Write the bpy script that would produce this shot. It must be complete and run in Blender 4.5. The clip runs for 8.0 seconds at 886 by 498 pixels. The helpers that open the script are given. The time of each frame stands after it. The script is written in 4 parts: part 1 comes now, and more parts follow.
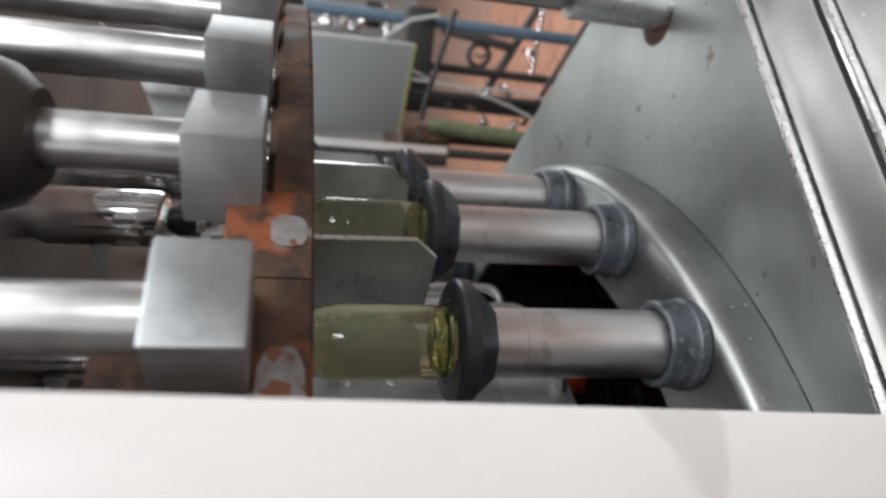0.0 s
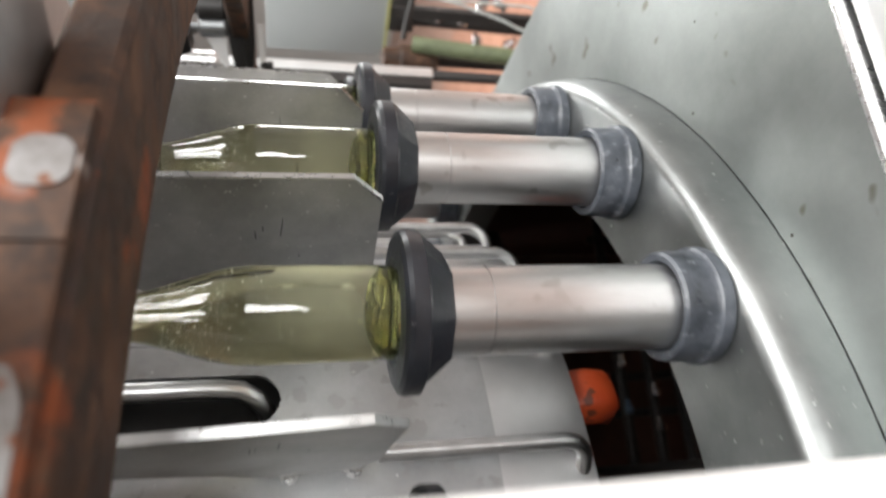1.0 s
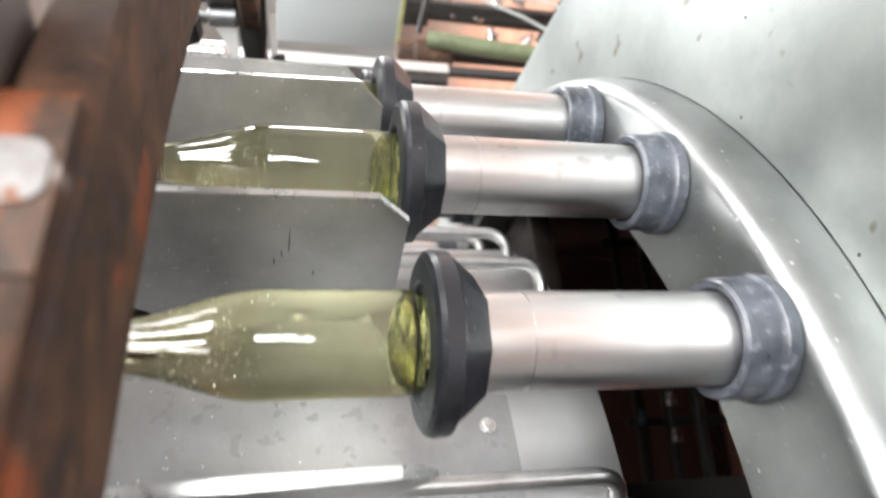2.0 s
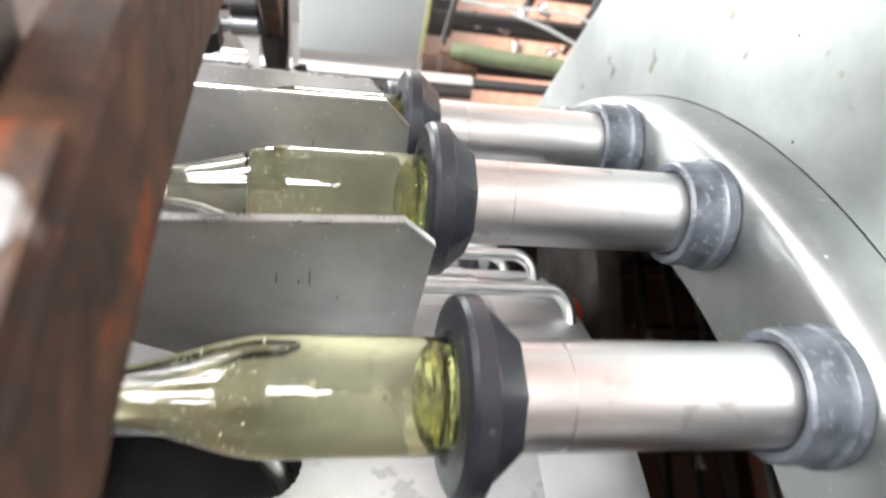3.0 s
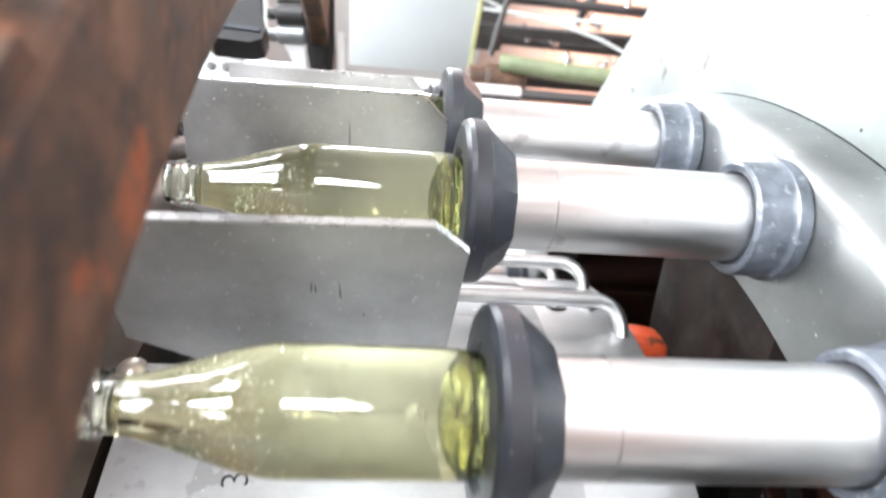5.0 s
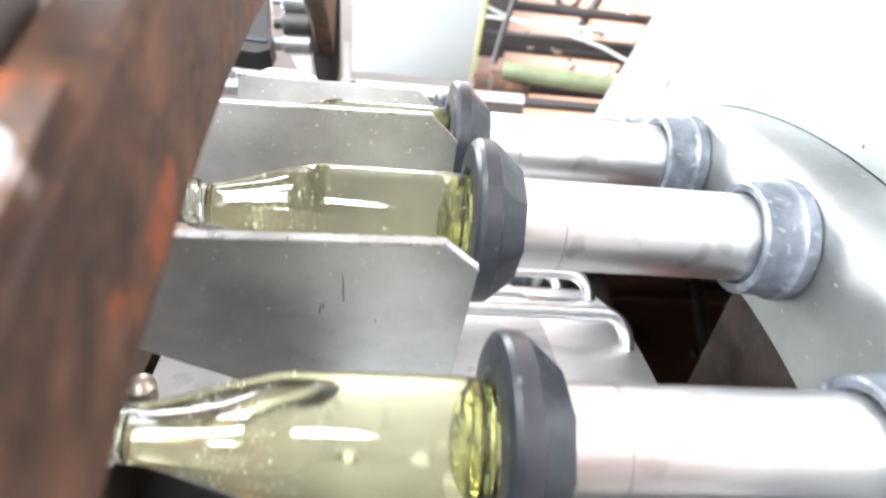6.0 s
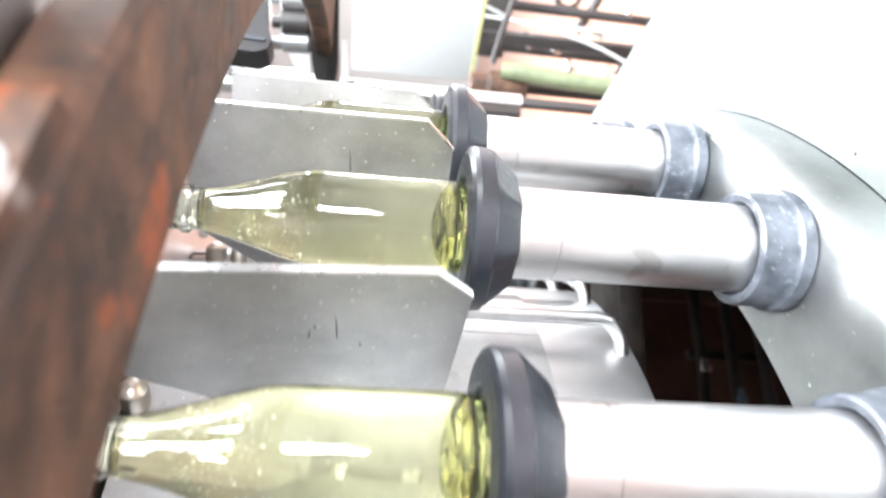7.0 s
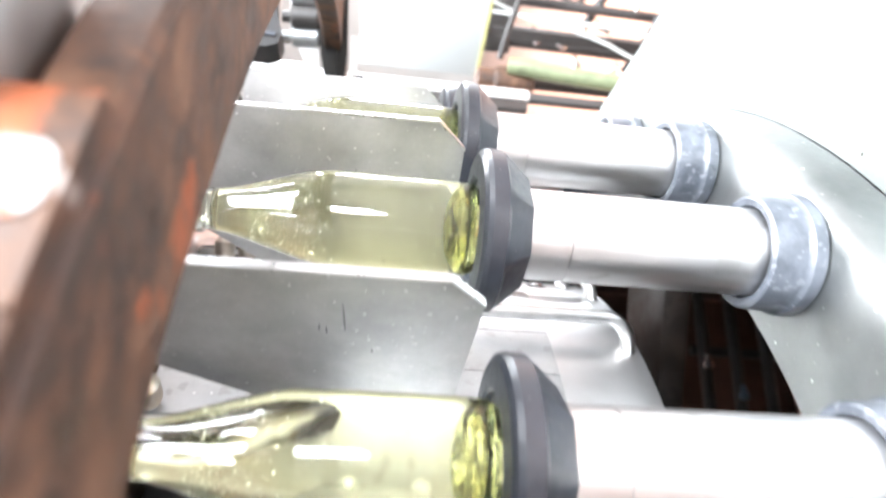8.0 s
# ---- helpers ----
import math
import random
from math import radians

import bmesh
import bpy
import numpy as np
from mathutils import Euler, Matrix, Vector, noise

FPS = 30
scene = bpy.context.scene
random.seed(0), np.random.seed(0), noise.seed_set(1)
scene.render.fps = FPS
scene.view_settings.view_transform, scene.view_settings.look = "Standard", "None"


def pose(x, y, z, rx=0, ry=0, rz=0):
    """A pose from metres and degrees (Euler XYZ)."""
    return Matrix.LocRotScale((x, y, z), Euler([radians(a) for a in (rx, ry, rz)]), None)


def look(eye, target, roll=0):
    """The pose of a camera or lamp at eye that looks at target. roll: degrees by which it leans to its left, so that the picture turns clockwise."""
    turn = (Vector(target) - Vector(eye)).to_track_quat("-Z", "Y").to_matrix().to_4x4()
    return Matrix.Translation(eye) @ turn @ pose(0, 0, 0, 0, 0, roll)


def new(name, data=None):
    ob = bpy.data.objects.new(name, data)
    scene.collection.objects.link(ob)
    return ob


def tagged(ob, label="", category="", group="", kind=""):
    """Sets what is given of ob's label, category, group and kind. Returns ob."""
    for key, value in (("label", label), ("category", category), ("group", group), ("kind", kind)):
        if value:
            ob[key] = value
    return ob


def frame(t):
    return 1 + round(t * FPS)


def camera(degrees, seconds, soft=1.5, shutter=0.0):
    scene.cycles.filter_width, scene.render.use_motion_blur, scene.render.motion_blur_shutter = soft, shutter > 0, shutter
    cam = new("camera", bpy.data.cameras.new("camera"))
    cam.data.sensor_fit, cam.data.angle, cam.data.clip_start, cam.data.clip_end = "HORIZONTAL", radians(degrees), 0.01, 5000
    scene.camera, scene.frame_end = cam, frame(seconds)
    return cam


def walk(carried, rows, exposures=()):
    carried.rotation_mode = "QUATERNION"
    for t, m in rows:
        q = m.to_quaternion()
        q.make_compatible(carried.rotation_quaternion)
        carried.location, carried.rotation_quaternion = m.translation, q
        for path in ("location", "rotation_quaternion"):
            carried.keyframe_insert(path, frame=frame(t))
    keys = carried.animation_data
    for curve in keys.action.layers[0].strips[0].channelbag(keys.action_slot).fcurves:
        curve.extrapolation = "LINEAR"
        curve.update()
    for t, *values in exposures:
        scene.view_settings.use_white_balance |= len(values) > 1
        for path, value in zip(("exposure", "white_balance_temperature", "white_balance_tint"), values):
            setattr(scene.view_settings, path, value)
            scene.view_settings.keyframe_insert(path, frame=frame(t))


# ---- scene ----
cam = camera(68.49, 8.0, soft=2.1, shutter=0.4)
cam.data.dof.use_dof = True
cam.data.dof.focus_distance = 0.42
cam.data.dof.aperture_fstop = 5.6
PATH = [
    (0.0, pose(0.0413, -1.0424, 0.3246, 9.47, 76.08, -105.86)),
    (0.5, pose(0.0654, -0.9881, 0.2779, 1.70, 77.16, -109.66)),
    (1.0, pose(0.0907, -0.9432, 0.2515, -0.11, 77.05, -109.77)),
    (2.3, pose(0.1195, -0.8978, 0.2612, 6.19, 77.70, -103.23)),
    (2.5, pose(0.1235, -0.8916, 0.2626, 6.88, 78.14, -102.97)),
    (3.0, pose(0.1376, -0.8798, 0.2595, 12.48, 78.55, -97.38)),
    (3.5, pose(0.1311, -0.8655, 0.2456, 15.31, 79.33, -95.00)),
    (4.0, pose(0.1336, -0.8557, 0.2400, 23.21, 82.41, -87.50)),
    (4.5, pose(0.1236, -0.8528, 0.2395, 24.32, 82.53, -87.29)),
    (4.7, pose(0.1244, -0.8542, 0.2407, 26.13, 82.98, -85.61)),
    (5.8, pose(0.1295, -0.8630, 0.2482, 26.29, 82.45, -85.61)),
    (6.0, pose(0.1303, -0.8644, 0.2494, 27.79, 82.80, -84.20)),
    (6.5, pose(0.1227, -0.8646, 0.2522, 35.60, 81.88, -76.35)),
    (7.0, pose(0.1323, -0.8685, 0.2470, 31.10, 82.36, -80.65)),
    (7.5, pose(0.1231, -0.8692, 0.2562, 36.02, 81.55, -75.58)),
    (8.0, pose(0.1306, -0.8741, 0.2531, 34.91, 82.24, -76.27)),
]
EXPOSURES = [(0.0, -0.60, 6550, 10), (0.5, -0.66, 6650, 10), (1.0, 0.42, 6750, 10), (2.5, 1.16, 6600, 10), (3.5, 1.45, 6500, 10), (4.5, 1.72, 6250, 10),
             (6.0, 2.12, 6300, 10), (6.5, 2.22, 6250, 10), (8.0, 2.47, 6250, 10)]
walk(cam, PATH, EXPOSURES)

# ---- light: closed hall with added unseen lamps: ceiling strips and panels for window reflections ----
world = bpy.data.worlds.new("hall_air")
world.use_nodes = True
scene.world = world
world.node_tree.nodes["Background"].inputs[0].default_value = (0.75, 0.8, 0.85, 1)
world.node_tree.nodes["Background"].inputs[1].default_value = 0.05


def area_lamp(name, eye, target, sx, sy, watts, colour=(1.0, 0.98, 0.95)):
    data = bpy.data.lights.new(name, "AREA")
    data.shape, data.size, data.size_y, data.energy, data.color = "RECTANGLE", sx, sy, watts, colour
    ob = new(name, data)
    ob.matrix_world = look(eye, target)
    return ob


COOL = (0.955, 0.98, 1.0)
# Strips guessed to light machine front, floor behind and tubes; no source known.
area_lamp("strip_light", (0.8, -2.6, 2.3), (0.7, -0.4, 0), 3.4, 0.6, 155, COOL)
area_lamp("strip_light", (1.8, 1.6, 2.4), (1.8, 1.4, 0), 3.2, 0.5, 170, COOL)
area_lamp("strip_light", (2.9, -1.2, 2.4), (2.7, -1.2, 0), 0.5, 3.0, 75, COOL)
# Two unseen panels shaped for the window highlight on the bottles.
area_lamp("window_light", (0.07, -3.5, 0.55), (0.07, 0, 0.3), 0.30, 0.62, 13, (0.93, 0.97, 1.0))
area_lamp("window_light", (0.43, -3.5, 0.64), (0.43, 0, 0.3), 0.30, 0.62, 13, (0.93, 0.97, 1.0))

# Unseen panel added in the east for the white line on bottle edges.
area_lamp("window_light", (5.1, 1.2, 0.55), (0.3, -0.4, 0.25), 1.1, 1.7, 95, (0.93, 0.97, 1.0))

# ---- numbers of the machine ----
R, N, PITCH, PH0, SPEED = 0.570, 22, 360.0 / 22, -53.23, 17.018
RING_Z, PLATE_Z, FLOOR_Z, HUB_R = -0.035, -0.083, -0.92, 0.41


# ---- materials ----
def material(name):
    m = bpy.data.materials.new(name)
    m.use_nodes = True
    nt = m.node_tree
    return m, nt, nt.nodes["Principled BSDF"]


def ramp(nt, fac, stops):
    n = nt.nodes.new("ShaderNodeValToRGB")
    e = n.color_ramp.elements
    while len(e) < len(stops):
        e.new(0.5)
    for k, (pos, col) in enumerate(stops):
        e[k].position = pos
        e[k].color = (*col, 1) if len(col) == 3 else col
    nt.links.new(fac, n.inputs[0])
    return n.outputs[0]


def noise_tex(nt, scale, detail=4, rough=0.55, stretch=(1, 1, 1), shift=False):
    co = nt.nodes.new("ShaderNodeTexCoord")
    mp = nt.nodes.new("ShaderNodeMapping")
    mp.inputs["Scale"].default_value = stretch
    src = co.outputs["Object"]
    if shift:
        info = nt.nodes.new("ShaderNodeObjectInfo")
        mul = nt.nodes.new("ShaderNodeMath")
        mul.operation = "MULTIPLY"
        mul.inputs[1].default_value = 37.0
        nt.links.new(info.outputs["Random"], mul.inputs[0])
        nt.links.new(mul.outputs[0], mp.inputs["Location"])
    nt.links.new(src, mp.inputs[0])
    n = nt.nodes.new("ShaderNodeTexNoise")
    n.inputs["Scale"].default_value, n.inputs["Detail"].default_value, n.inputs["Roughness"].default_value = scale, detail, rough
    nt.links.new(mp.outputs[0], n.inputs["Vector"])
    return n.outputs["Fac"]


def mix_col(nt, fac, a, b, mode="MIX"):
    n = nt.nodes.new("ShaderNodeMix")
    n.data_type, n.blend_type = "RGBA", mode
    for sock, v in ((n.inputs[0], fac), (n.inputs[6], a), (n.inputs[7], b)):
        if isinstance(v, (int, float)):
            sock.default_value = v
        elif isinstance(v, tuple):
            sock.default_value = (*v, 1)
        else:
            nt.links.new(v, sock)
    return n.outputs[2]


def bump(nt, p, height, strength, dist=0.001):
    b = nt.nodes.new("ShaderNodeBump")
    b.inputs["Strength"].default_value, b.inputs["Distance"].default_value = strength, dist
    nt.links.new(height, b.inputs["Height"])
    nt.links.new(b.outputs[0], p.inputs["Normal"])


def worn(name, a, b, scale, metallic, r0, r1, stretch=(1, 1, 1), fine=220, relief=0.15, spots=None, shift=True, drops=None):
    """Two tones mixed by large noise, fine grain in the roughness and relief, small spots where given."""
    m, nt, p = material(name)
    big = noise_tex(nt, scale, 5, 0.6, stretch, shift)
    grain = noise_tex(nt, fine, 3, 0.6, stretch, shift)
    col = ramp(nt, big, [(0.32, a), (0.68, b)])
    if spots:
        sp = ramp(nt, noise_tex(nt, spots[1], 2, 0.5, (1, 1, 1), shift), [(spots[2], (0, 0, 0)), (spots[2] + 0.04, (1, 1, 1))])
        col = mix_col(nt, sp, col, spots[0])
    if drops:
        vo = nt.nodes.new("ShaderNodeTexVoronoi")
        vo.inputs["Scale"].default_value = drops[0]
        nt.links.new(nt.nodes.new("ShaderNodeTexCoord").outputs["Object"], vo.inputs["Vector"])
        dot = ramp(nt, vo.outputs["Distance"], [(0.07, (1, 1, 1)), (0.13, (0, 0, 0))])
        some = ramp(nt, vo.outputs["Color"], [(drops[1], (0, 0, 0)), (drops[1] + 0.02, (1, 1, 1))])
        col = mix_col(nt, mix_col(nt, 1.0, dot, some, "MULTIPLY"), col, drops[2])
    nt.links.new(col, p.inputs["Base Color"])
    rr = ramp(nt, mix_col(nt, 0.5, big, grain), [(0.3, (r0,) * 3), (0.7, (r1,) * 3)])
    nt.links.new(rr, p.inputs["Roughness"])
    p.inputs["Metallic"].default_value = metallic
    bump(nt, p, grain, relief, 0.0006)
    return m


def plain(name, col, rough, metallic=0.0):
    m, nt, p = material(name)
    n = noise_tex(nt, 60, 3)
    c = ramp(nt, n, [(0.3, tuple(v * 0.8 for v in col)), (0.7, tuple(min(v * 1.15, 1) for v in col))])
    nt.links.new(c, p.inputs["Base Color"])
    p.inputs["Roughness"].default_value, p.inputs["Metallic"].default_value = rough, metallic
    return m


TUBE = worn("polished_steel_tube", (0.50, 0.49, 0.485), (0.73, 0.73, 0.73), 30, 1.0, 0.28, 0.42, (1, 1, 0.16), 90, 0.04, ((0.50, 0.49, 0.48), 34, 0.63))
STEEL = worn("brushed_steel_sheet", (0.42, 0.42, 0.42), (0.58, 0.58, 0.575), 9, 1.0, 0.34, 0.52, (1, 1, 1), 320, 0.2, ((0.72, 0.72, 0.72), 130, 0.72))
FINM = worn("dark_worn_sheet", (0.33, 0.328, 0.33), (0.58, 0.58, 0.58), 11, 1.0, 0.40, 0.60, (1, 1, 1), 320, 0.35, ((0.62, 0.62, 0.62), 240, 0.69), True, (150, 0.66, (0.97, 0.97, 0.97)))
RINGM = worn("cast_steel_ring", (0.21, 0.22, 0.22), (0.34, 0.35, 0.345), 9, 1.0, 0.33, 0.46, (1, 1, 1), 260, 0.25, ((0.42, 0.42, 0.41), 200, 0.70), True, (90, 0.74, (0.7, 0.7, 0.7)))
HUBM = worn("dull_steel_hub", (0.34, 0.345, 0.35), (0.50, 0.505, 0.515), 11, 1.0, 0.38, 0.56, (1, 1, 1), 260, 0.3, ((0.37, 0.37, 0.37), 60, 0.60), True, (130, 0.70, (0.85, 0.85, 0.85)))
# Lighter than the hub panels, for the brighter light low on the hub.
BANDM = worn("lightened_steel_band", (0.53, 0.53, 0.535), (0.67, 0.67, 0.675), 8, 1.0, 0.32, 0.46, (1, 1, 1), 260, 0.15)
PLATEM = worn("stained_steel_plate", (0.20, 0.215, 0.21), (0.34, 0.36, 0.35), 5, 0.9, 0.36, 0.52, (1, 1, 1), 240, 0.15, ((0.17, 0.165, 0.14), 24, 0.67), True, (70, 0.84, (0.06, 0.055, 0.045)))
ROD = worn("bright_steel_rod", (0.6, 0.6, 0.6), (0.72, 0.72, 0.72), 30, 1.0, 0.24, 0.33, (1, 1, 1), 120, 0.015)
DULLROD = worn("dull_steel_rod", (0.52, 0.52, 0.52), (0.68, 0.68, 0.68), 40, 1.0, 0.30, 0.40, (1, 1, 1), 90, 0.008)
COLLAR = worn("grey_rubber_collar", (0.020, 0.024, 0.030), (0.085, 0.093, 0.11), 40, 0.0, 0.24, 0.5, (1, 1, 1), 75, 1.0, ((0.10, 0.107, 0.122), 150, 0.62))
RUBBER = worn("black_rubber", (0.011, 0.013, 0.018), (0.028, 0.032, 0.042), 30, 0.0, 0.30, 0.5, (1, 1, 1), 200, 0.25, ((0.11, 0.11, 0.12), 170, 0.70))
ALU = worn("cast_aluminium_block", (0.28, 0.295, 0.305), (0.44, 0.455, 0.465), 26, 0.85, 0.38, 0.5, (1, 1, 1), 260, 0.2)
DARKM = plain("dark_painted_iron", (0.03, 0.028, 0.027), 0.5)
BLACK = plain("black_plastic", (0.015, 0.015, 0.016), 0.4)
WHITE = worn("white_enamel_post", (0.77, 0.765, 0.76), (0.85, 0.845, 0.84), 12, 0.0, 0.3, 0.45, (1, 1, 0.3), 200, 0.05, ((0.68, 0.675, 0.66), 14, 0.66))
ORANGE = worn("orange_painted_iron", (0.42, 0.045, 0.012), (0.60, 0.085, 0.022), 20, 0.0, 0.4, 0.6, (1, 1, 1), 160, 0.3, ((0.16, 0.04, 0.02), 50, 0.62))
PANEL = worn("pale_grey_cabinet_paint", (0.32, 0.345, 0.345), (0.37, 0.395, 0.395), 3, 0.0, 0.35, 0.45, (1, 1, 1), 300, 0.04)
YELLOW = plain("yellow_edge_trim", (0.36, 0.35, 0.15), 0.5)
BLUEP = plain("blue_grey_pipe_paint", (0.10, 0.16, 0.22), 0.4)
GREENP = plain("green_pipe_paint", (0.13, 0.155, 0.085), 0.5)
CABLE = plain("pale_cable", (0.36, 0.38, 0.37), 0.5)
CHROME = plain("chrome_fitting", (0.75, 0.75, 0.76), 0.12, 1.0)
WALLM = worn("hall_wall_paint", (0.40, 0.40, 0.39), (0.48, 0.48, 0.47), 1.5, 0.0, 0.6, 0.8, (1, 1, 1), 40, 0.1)
# Dim tone of the shaded red floor, used on the light-blocking sheets.
BROWN = worn("shaded_floor_brown", (0.03, 0.015, 0.011), (0.075, 0.034, 0.026), 9, 0.0, 0.35, 0.6, (1, 1, 1), 60, 0.2)
BRONZE = plain("dull_bronze", (0.40, 0.365, 0.32), 0.3, 0.95)
BAREM = worn("pale_bare_metal", (0.14, 0.125, 0.115), (0.27, 0.265, 0.265), 90, 0.3, 0.4, 0.6, (1, 1, 1), 200, 0.3, ((0.16, 0.06, 0.028), 70, 0.58))
PALEALU = worn("pale_aluminium_rail", (0.62, 0.63, 0.63), (0.74, 0.75, 0.75), 20, 0.6, 0.38, 0.5, (1, 1, 0.4), 200, 0.08)
GREASE = plain("greasy_black_iron", (0.007, 0.0065, 0.006), 0.5)
SCUFF = plain("dark_scuff", (0.11, 0.11, 0.115), 0.5)
INK = plain("marker_ink", (0.02, 0.02, 0.025), 0.6)


def rust_material(name="rusty_iron", orange=0.585, size=12, paint=0.70, tone=0.66):
    m, nt, p = material(name)
    a = noise_tex(nt, 30, 5, 0.62)
    b = noise_tex(nt, size, 5, 0.65)
    g = noise_tex(nt, 140, 4, 0.7)
    col = ramp(nt, a, [(q, tuple(v * tone for v in c)) for q, c in ((0.30, (0.022, 0.012, 0.008)), (0.45, (0.085, 0.042, 0.024)), (0.58, (0.15, 0.076, 0.043)), (0.72, (0.23, 0.135, 0.085)))])
    blot = ramp(nt, noise_tex(nt, 34, 5, 0.65), [(0.50, (0, 0, 0)), (0.62, (0.85, 0.85, 0.85))])
    col = mix_col(nt, blot, col, (0.022, 0.015, 0.012))
    hot = ramp(nt, b, [(orange, (0, 0, 0)), (orange + 0.06, (1, 1, 1))])
    col = mix_col(nt, hot, col, (0.20, 0.055, 0.018))
    bare = ramp(nt, noise_tex(nt, 15, 3, 0.5, (1, 1, 0.6)), [(paint, (0, 0, 0)), (paint + 0.03, (1, 1, 1))])
    col = mix_col(nt, bare, col, (0.32, 0.30, 0.29))
    nt.links.new(col, p.inputs["Base Color"])
    nt.links.new(ramp(nt, a, [(0.3, (0.5,) * 3), (0.7, (0.85,) * 3)]), p.inputs["Roughness"])
    p.inputs["Metallic"].default_value = 0.15
    bump(nt, p, mix_col(nt, 0.5, a, g), 0.7, 0.002)
    return m


RUST = rust_material()
DARKRUST = rust_material("dark_rust", 0.72, 18, 0.9, 0.1)
HOTRUST = rust_material("orange_rust", 0.51, 14, 0.63)


def glass_material(name, col, ior, rough, wavy=0.06):
    m, nt, p = material(name)
    p.inputs["Base Color"].default_value = (*col, 1)
    p.inputs["Transmission Weight"].default_value = 1.0
    p.inputs["IOR"].default_value = ior
    p.inputs["Roughness"].default_value = rough
    bump(nt, p, noise_tex(nt, 45, 2), wavy, 0.001)
    return m


def inner_material(name, col, ior, wavy, size=45):
    """Surface between the bottle glass and what lies inside it; ior is the ratio of the two."""
    m, nt, p = material(name)
    g = nt.nodes.new("ShaderNodeBsdfGlass")
    g.inputs["Color"].default_value = (*col, 1)
    g.inputs["Roughness"].default_value = 0.0
    g.inputs["IOR"].default_value = ior
    bump(nt, g, noise_tex(nt, size, 2), wavy, 0.001)
    nt.links.new(g.outputs[0], nt.nodes["Material Output"].inputs[0])
    nt.nodes.remove(p)
    return m


GLASS = glass_material("green_bottle_glass", (0.965, 0.98, 0.88), 1.5, 0.0, 0.35)
LIQUID = inner_material("yellow_green_drink", (0.918, 0.90, 0.77), 0.878, 0.4)
HEEL = inner_material("green_glass_heel", (0.968, 0.982, 0.85), 1.33, 0.5, 120)
FROTH = glass_material("bubble_froth", (0.93, 0.93, 0.86), 1.1, 0.3)
FROTH.node_tree.nodes["Principled BSDF"].inputs["Transmission Weight"].default_value = 0.35


def tile_material(name, dull):
    m, nt, p = material(name)
    info = nt.nodes.new("ShaderNodeObjectInfo")
    n = noise_tex(nt, 12, 5, 0.6, (1, 1, 1), True)
    c = ramp(nt, n, [(0.3, (0.42, 0.15, 0.075)), (0.7, (0.58, 0.24, 0.13))])
    c = mix_col(nt, 0.35, c, ramp(nt, info.outputs["Random"], [(0, (0.32, 0.11, 0.06)), (1, (0.62, 0.28, 0.16))]))
    c = mix_col(nt, dull, c, (0.22, 0.19, 0.17))
    nt.links.new(c, p.inputs["Base Color"])
    p.inputs["Roughness"].default_value = 0.35
    bump(nt, p, n, 0.2, 0.002)
    return m


TILE = tile_material("terracotta_floor_tile", 0.42)
# Greyed so the floor ahead throws less orange into the tubes.
GREYED_TILE = tile_material("greyed_floor_tile", 0.62)
GROUT = worn("cement_grout", (0.10, 0.085, 0.075), (0.17, 0.15, 0.13), 6, 0.0, 0.7, 0.9, (1, 1, 1), 80, 0.3)


# ---- mesh helpers ----
def mesh_of(name, verts, faces, mat, smooth=35):
    me = bpy.data.meshes.new(name)
    me.from_pydata([tuple(v) for v in verts], [], faces)
    bm = bmesh.new()
    bm.from_mesh(me)
    bmesh.ops.recalc_face_normals(bm, faces=bm.faces)
    bm.to_mesh(me)
    bm.free()
    if smooth:
        for pl in me.polygons:
            pl.use_smooth = True
        me.set_sharp_from_angle(angle=radians(smooth))
    me.materials.append(mat)
    return me


